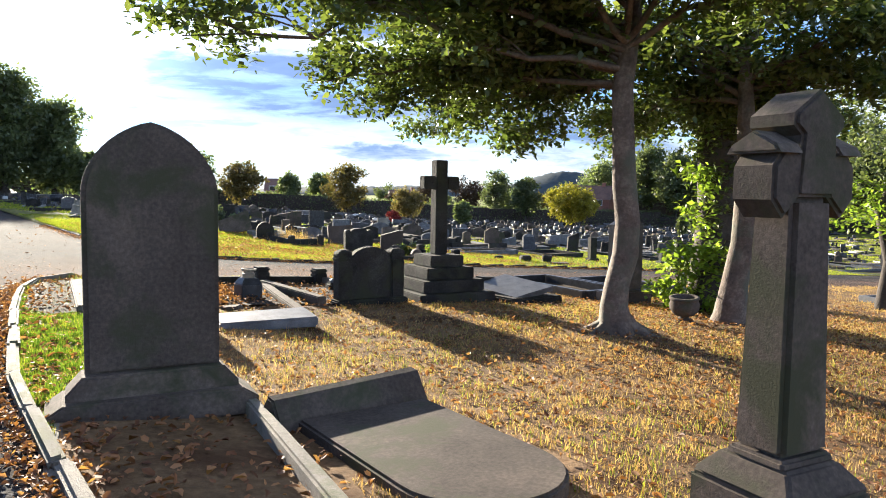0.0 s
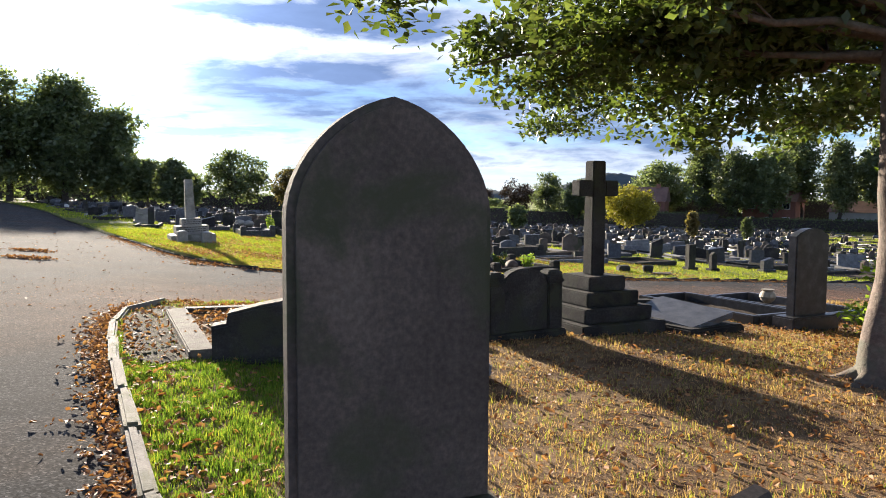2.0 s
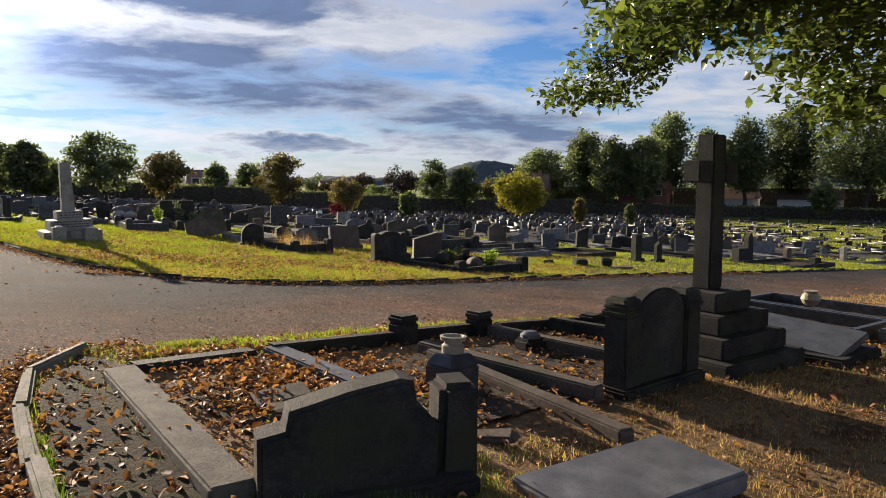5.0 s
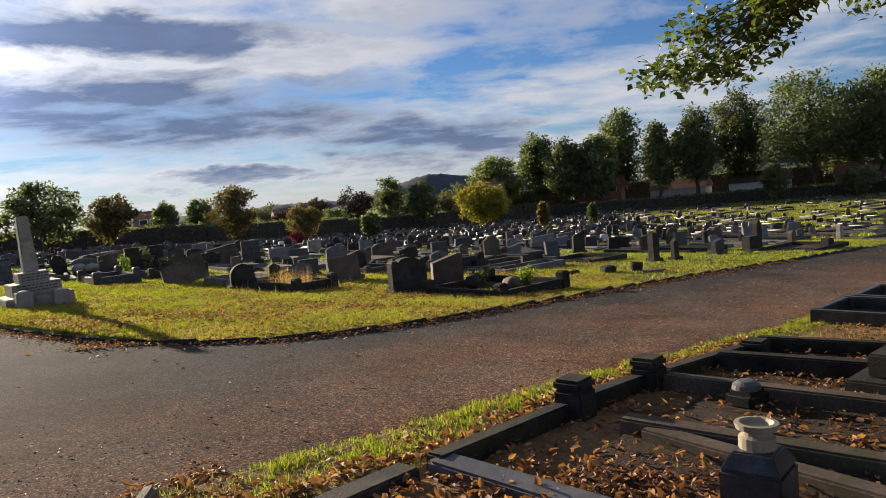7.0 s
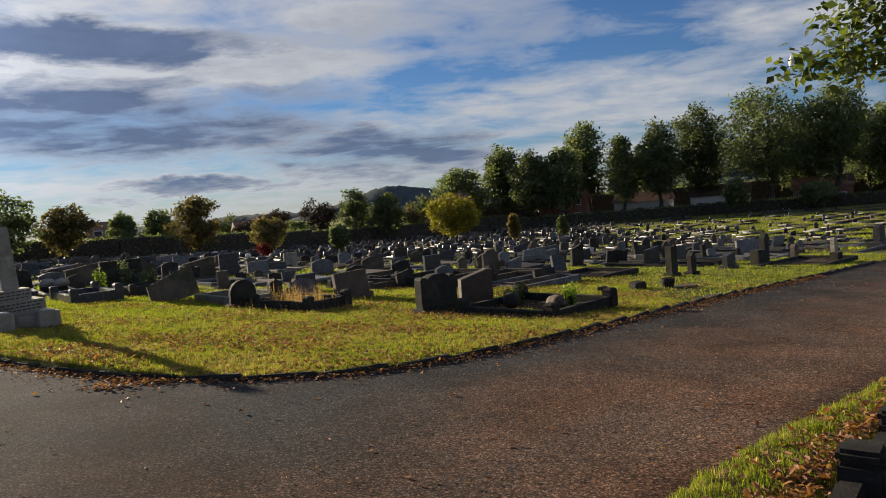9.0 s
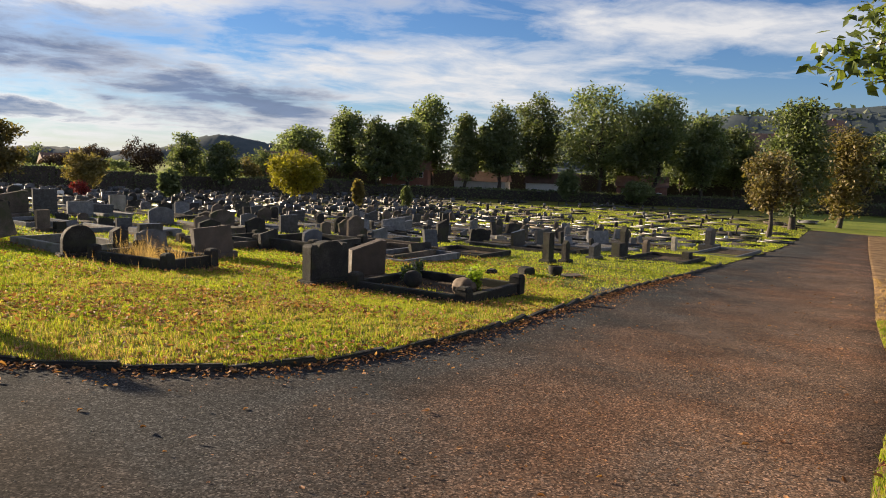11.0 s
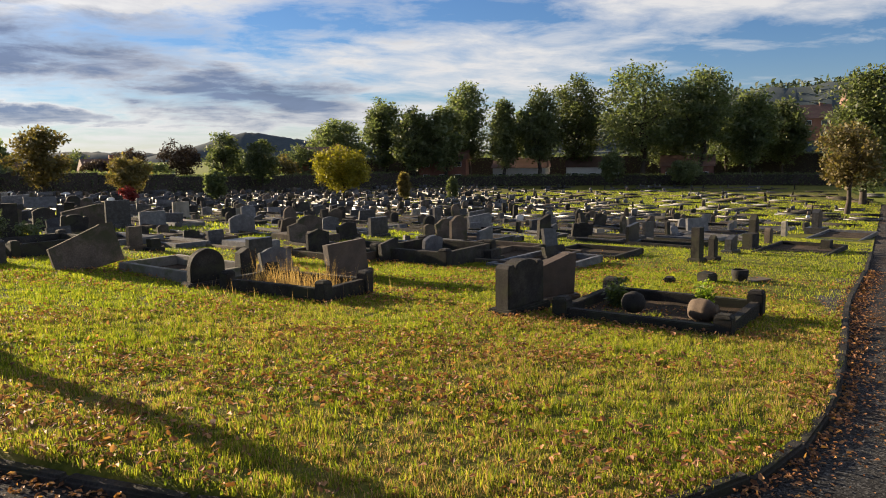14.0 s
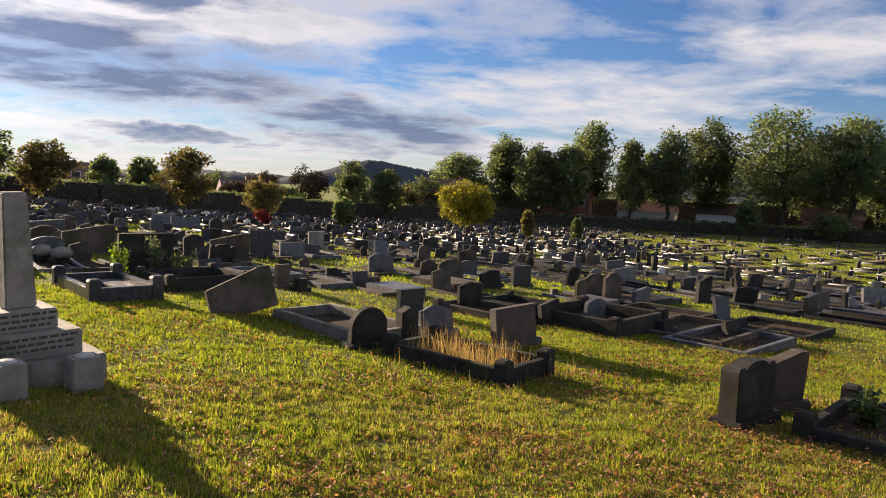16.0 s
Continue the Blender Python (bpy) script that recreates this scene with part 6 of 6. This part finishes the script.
k = ~inside(x, y, beds) & ~inside(x, y, grave) & ~inside(x, y, STRIP) & (r.random(len(x)) < np.clip((-0.35 - x - 0.25 * (y - 3)) / 0.7, 0, 1))
blades("grass", x[k], y[k], plot_z(x[k], y[k]), 0.038, 0.006, M_LUSH, "thick green grass inside the kerb", 54)
x, y, r = sample(260000, -3.6, 6.0, 8.4, 15.2, plot_poly, 55, 0.035)
k = (y > 10.52 + 0.655 * x) & ~inside(x, y, STRIP)
blades("grass", x[k], y[k], plot_z(x[k], y[k]), 0.04, 0.007, M_BLADE, "strip of green grass along the road verge", 56)
x, y, r = sample(60000, 5.0, 16.0, 2.0, 22.0, plot_poly, 44, 0.06)
blades("grass", x, y, plot_z(x, y), 0.05, 0.012, M_STRAW, "parched grass farther along the plot", 45, 0.5)
x, y, r = sample(420000, -8.6, 3.0, 13.4, 20.5, isle_poly, 46)
k = r.random(len(x)) < np.clip(1.35 - 0.085 * np.hypot(x + 5.5, y - 13.5), 0.35, 1.0)
x, y = x[k], y[k]
dry = r.random(len(x)) < np.clip(0.38 + 0.25 * np.sin(1.9 * x + 1.0) * np.sin(1.6 * y), 0.06, 0.6)
blades("grass", x[~dry], y[~dry], isle_z(x[~dry], y[~dry]), 0.046, 0.008, M_BLADE, "short sunlit green grass of the lawn corner", 47)
blades("grass", x[dry], y[dry], isle_z(x[dry], y[dry]), 0.040, 0.008, M_STRAW, "dry yellow blades in the lawn corner", 48, 0.5)
x, y, r = sample(230000, -13.0, 4.0, 18.5, 27.0, isle_poly, 57, 0.05)
k = (y > 20.3) | (x < -8.5)
blades("grass", x[k], y[k], isle_z(x[k], y[k]), 0.046, 0.011, M_BLADE, "sunlit rough grass round the nearest graves", 58)
x, y, r = sample(300000, -16.0, 18.0, 17.0, 36.0, isle_poly, 49, 0.10)
k = r.random(len(x)) < 0.65
blades("grass", x[k], y[k], isle_z(x[k], y[k]), 0.05, 0.018, M_BLADE, "sunlit mown grass between the graves", 50)
x, y, r = sample(230000, -45.0, 70.0, 33.0, 100.0, isle_poly, 51, 0.4)
blades("grass", x, y, isle_z(x, y), 0.085, 0.07, M_BLADE, "sunlit mown grass of the far grave field", 52)

# ---- fallen leaves ----


def leaves(x, y, z, size, label, seed, tilt=0.5):
    g = np.random.default_rng(seed)
    n = len(x)
    s = size * g.uniform(0.5, 1.25, n)
    return scatter("fallen_leaves", DEAD, DEAD_F, np.stack([x, y, z + g.uniform(0.002, 0.02, n)], -1), turns(g, n, tilt), np.stack([s * g.uniform(0.55, 1.0, n), s, s * g.uniform(0.3, 1.3, n)], -1), M_FALLEN, label, "leaves")


def along(line, n, spread, shift, seed, ends=(0, 1)):
    """Places strewn along an edge line; shift: how far to its outer side they gather."""
    g = np.random.default_rng(seed)
    t = g.uniform(ends[0], ends[1], n) * (len(line) - 1)
    i = np.minimum(t.astype(int), len(line) - 2)
    p = np.array([(q.x, q.y) for q in line])
    d = p[i + 1] - p[i]
    d /= np.linalg.norm(d, axis=1)[:, None]
    nrm = np.stack([-d[:, 1], d[:, 0]], -1)
    clump = 0.5 + 0.5 * np.sin(t * 1.7) * np.sin(t * 0.61 + 1)
    off = shift + np.abs(g.normal(0, spread, n)) * np.sign(shift) * (0.45 + clump)
    c = p[i] + (p[i + 1] - p[i]) * (t - i)[:, None] + nrm * off[:, None]
    return c[:, 0], c[:, 1]


front_line = smooth_line([(-3.5, 8.35), (-2.6, 8.8), (-1.6, 9.6), (-0.6, 10.25), (1.0, 11.2)], 0.1)
x, y = along(front_line, 1500, 0.13, 0.03, 59)
leaves(x, y, plot_z(x, y) + 0.015, 0.055, "orange leaves blown against the front rails", 60)
near_line = smooth_line(PLOT_EDGE[1:11], 0.1)
side = -1.0
qx, qy = along(near_line, 4, 0.01, 0.3, 1, (0.5, 0.55))
side = 1.0 if not inside(qx, qy, plot_poly).any() else -1.0
x, y = along(near_line, 3600, 0.10, 0.05 * side, 61)
leaves(x, y, land(x, y) + 0.01, 0.041, "drift of orange-brown leaves in the gutter", 62)
x, y = along(near_line, 900, 0.22, -0.06 * side, 63)
leaves(x, y, plot_z(x, y), 0.055, "brown leaves caught behind the kerb", 64)
corner = smooth_line(ISLE_EDGE[3:14], 0.1)
x, y = along(corner, 1500, 0.08, -0.05, 65)
out = inside(x, y, isle_poly)
leaves(x, y, np.where(out, isle_z(x, y), land(x, y) + 0.01), 0.042, "brown leaves along the lawn edge", 66)
x, y = along(corner, 1000, 0.10, 0.05, 67)
out = inside(x, y, isle_poly)
leaves(x, y, np.where(out, isle_z(x, y), land(x, y) + 0.01), 0.042, "brown leaves along the lawn edge", 68)
qx, qy = along(corner, 4, 0.01, 0.3, 1, (0.5, 0.55))
side = -1.0 if inside(qx, qy, isle_poly).any() else 1.0
x, y = along(corner, 3400, 0.2, 0.04 * side, 91)
k = ~inside(x, y, isle_poly)
leaves(x[k], y[k], land(x[k], y[k]) + 0.004, 0.034, "strip of brown leaves in the gutter of the lawn", 92, 0.35)
x, y, r = sample(34000, -4.2, 8.0, 1.2, 13.0, plot_poly, 69, 2.0)
k = r.random(len(x)) < np.clip(0.45 + 0.10 * x, 0.25, 1.0)
x, y = x[k], y[k]
leaves(x, y, plot_z(x, y) + 0.012, 0.046, "dead leaves strewn over the parched grass", 70)
x, y, r = sample(11000, -3.6, 1.9, 6.1, 11.0, beds, 71, 2.0)
k = r.random(len(x)) < 0.35 + 0.6 * np.clip(np.sin(3.1 * x) * np.sin(2.7 * y + 1), 0, 1) + 0.5 * (x < -1.9)
leaves(x[k], y[k], plot_z(x[k], y[k]) + 0.02, 0.05, "curled brown leaves in the grave beds", 72)
r = np.random.default_rng(95)
x, y = r.normal(-2.15, 0.42, 2600), r.normal(7.75, 0.42, 2600)
k = inside(x, y, beds)
leaves(x[k], y[k], plot_z(x[k], y[k]) + 0.02 + r.uniform(0, 0.03, k.sum()), 0.052, "thick carpet of curled orange leaves in a grave bed", 96, 0.8)
x, y, r = sample(1400, -4.0, -2.4, 5.6, 8.6, STRIP, 97, 1.0)
k = r.random(len(x)) < 0.45
leaves(x[k], y[k], plot_z(x[k], y[k]) + 0.02, 0.055, "dead leaves on the mossy soil by the kerb", 98)
x, y, r = sample(700, -0.95, 1.0, 1.2, 3.4, grave, 73, 1.0)
leaves(x, y, plot_z(x, y) + 0.01, 0.055, "dead leaves on the grave of the pointed headstone", 74)
x, y, r = sample(90000, -9.0, 4.0, 13.8, 26.0, isle_poly, 75, 2.0)
k = r.random(len(x)) < np.clip(0.9 - 0.10 * (y - 13.8), 0.42, 1.0) * np.clip(0.45 + 0.9 * np.sin(1.5 * x + 1.2 * np.sin(1.1 * y)) * np.sin(1.7 * y + x), 0.12, 1.0)
leaves(x[k], y[k], isle_z(x[k], y[k]) + 0.032, 0.048, "orange leaves scattered in the lawn corner", 76)
road_poly = [(-9, 2), (-4.3, 8.4), (-4.0, 9.2), (0.6, 11.8), (14, 20), (13, 24), (0.1, 15.4), (-3.6, 13.5), (-6.6, 14.9), (-14, 24)]
x, y, r = sample(1500, -14, 14, 2, 24, road_poly, 77, 3.0)
leaves(x, y, land(x, y) + 0.002, 0.05, "single fallen leaves on the asphalt", 78, 0.25)
for cx0, cy0, nn in ((-5.75, 14.25, 120), (-8.6, 13.2, 420), (-9.6, 14.8, 320)):
    r = np.random.default_rng(int(80 - cx0 * 10))
    x, y = r.normal(cx0, 0.24, nn), r.normal(cy0, 0.10, nn)
    leaves(x, y, land(x, y) + 0.004, 0.06, "small heap of orange leaves on the asphalt", 81, 0.6)

x, y, r = sample(9000, -8.5, 5.0, 7.0, 15.0, road_poly, 99, 2.0)
k = r.random(len(x)) < np.clip(1.0 - np.abs(-0.514 * x + 0.857 * y - 9.94) / 3.0, 0.05, 1.0)
leaves(x[k], y[k], land(x[k], y[k]) + 0.001, 0.022, "crumbs of dead leaves trodden into the asphalt", 100, 0.2)

# Loose grit that catches the light on the asphalt.
x, y, r = sample(26000, -9, 6, 2, 17, road_poly, 90, 2.0)
PEB = [(1, 0, 0.2), (-0.5, 0.8, 0.15), (-0.6, -0.8, 0.2), (0, 0, 0.9)]
scatter("grit", PEB, [(0, 1, 3), (1, 2, 3), (2, 0, 3)], np.stack([x, y, land(x, y) - 0.001], -1), turns(r, len(x), 0.1), 0.005 * r.uniform(0.4, 1.4, len(x)), M_KERB, "pale grit worn out of the asphalt", "grit")
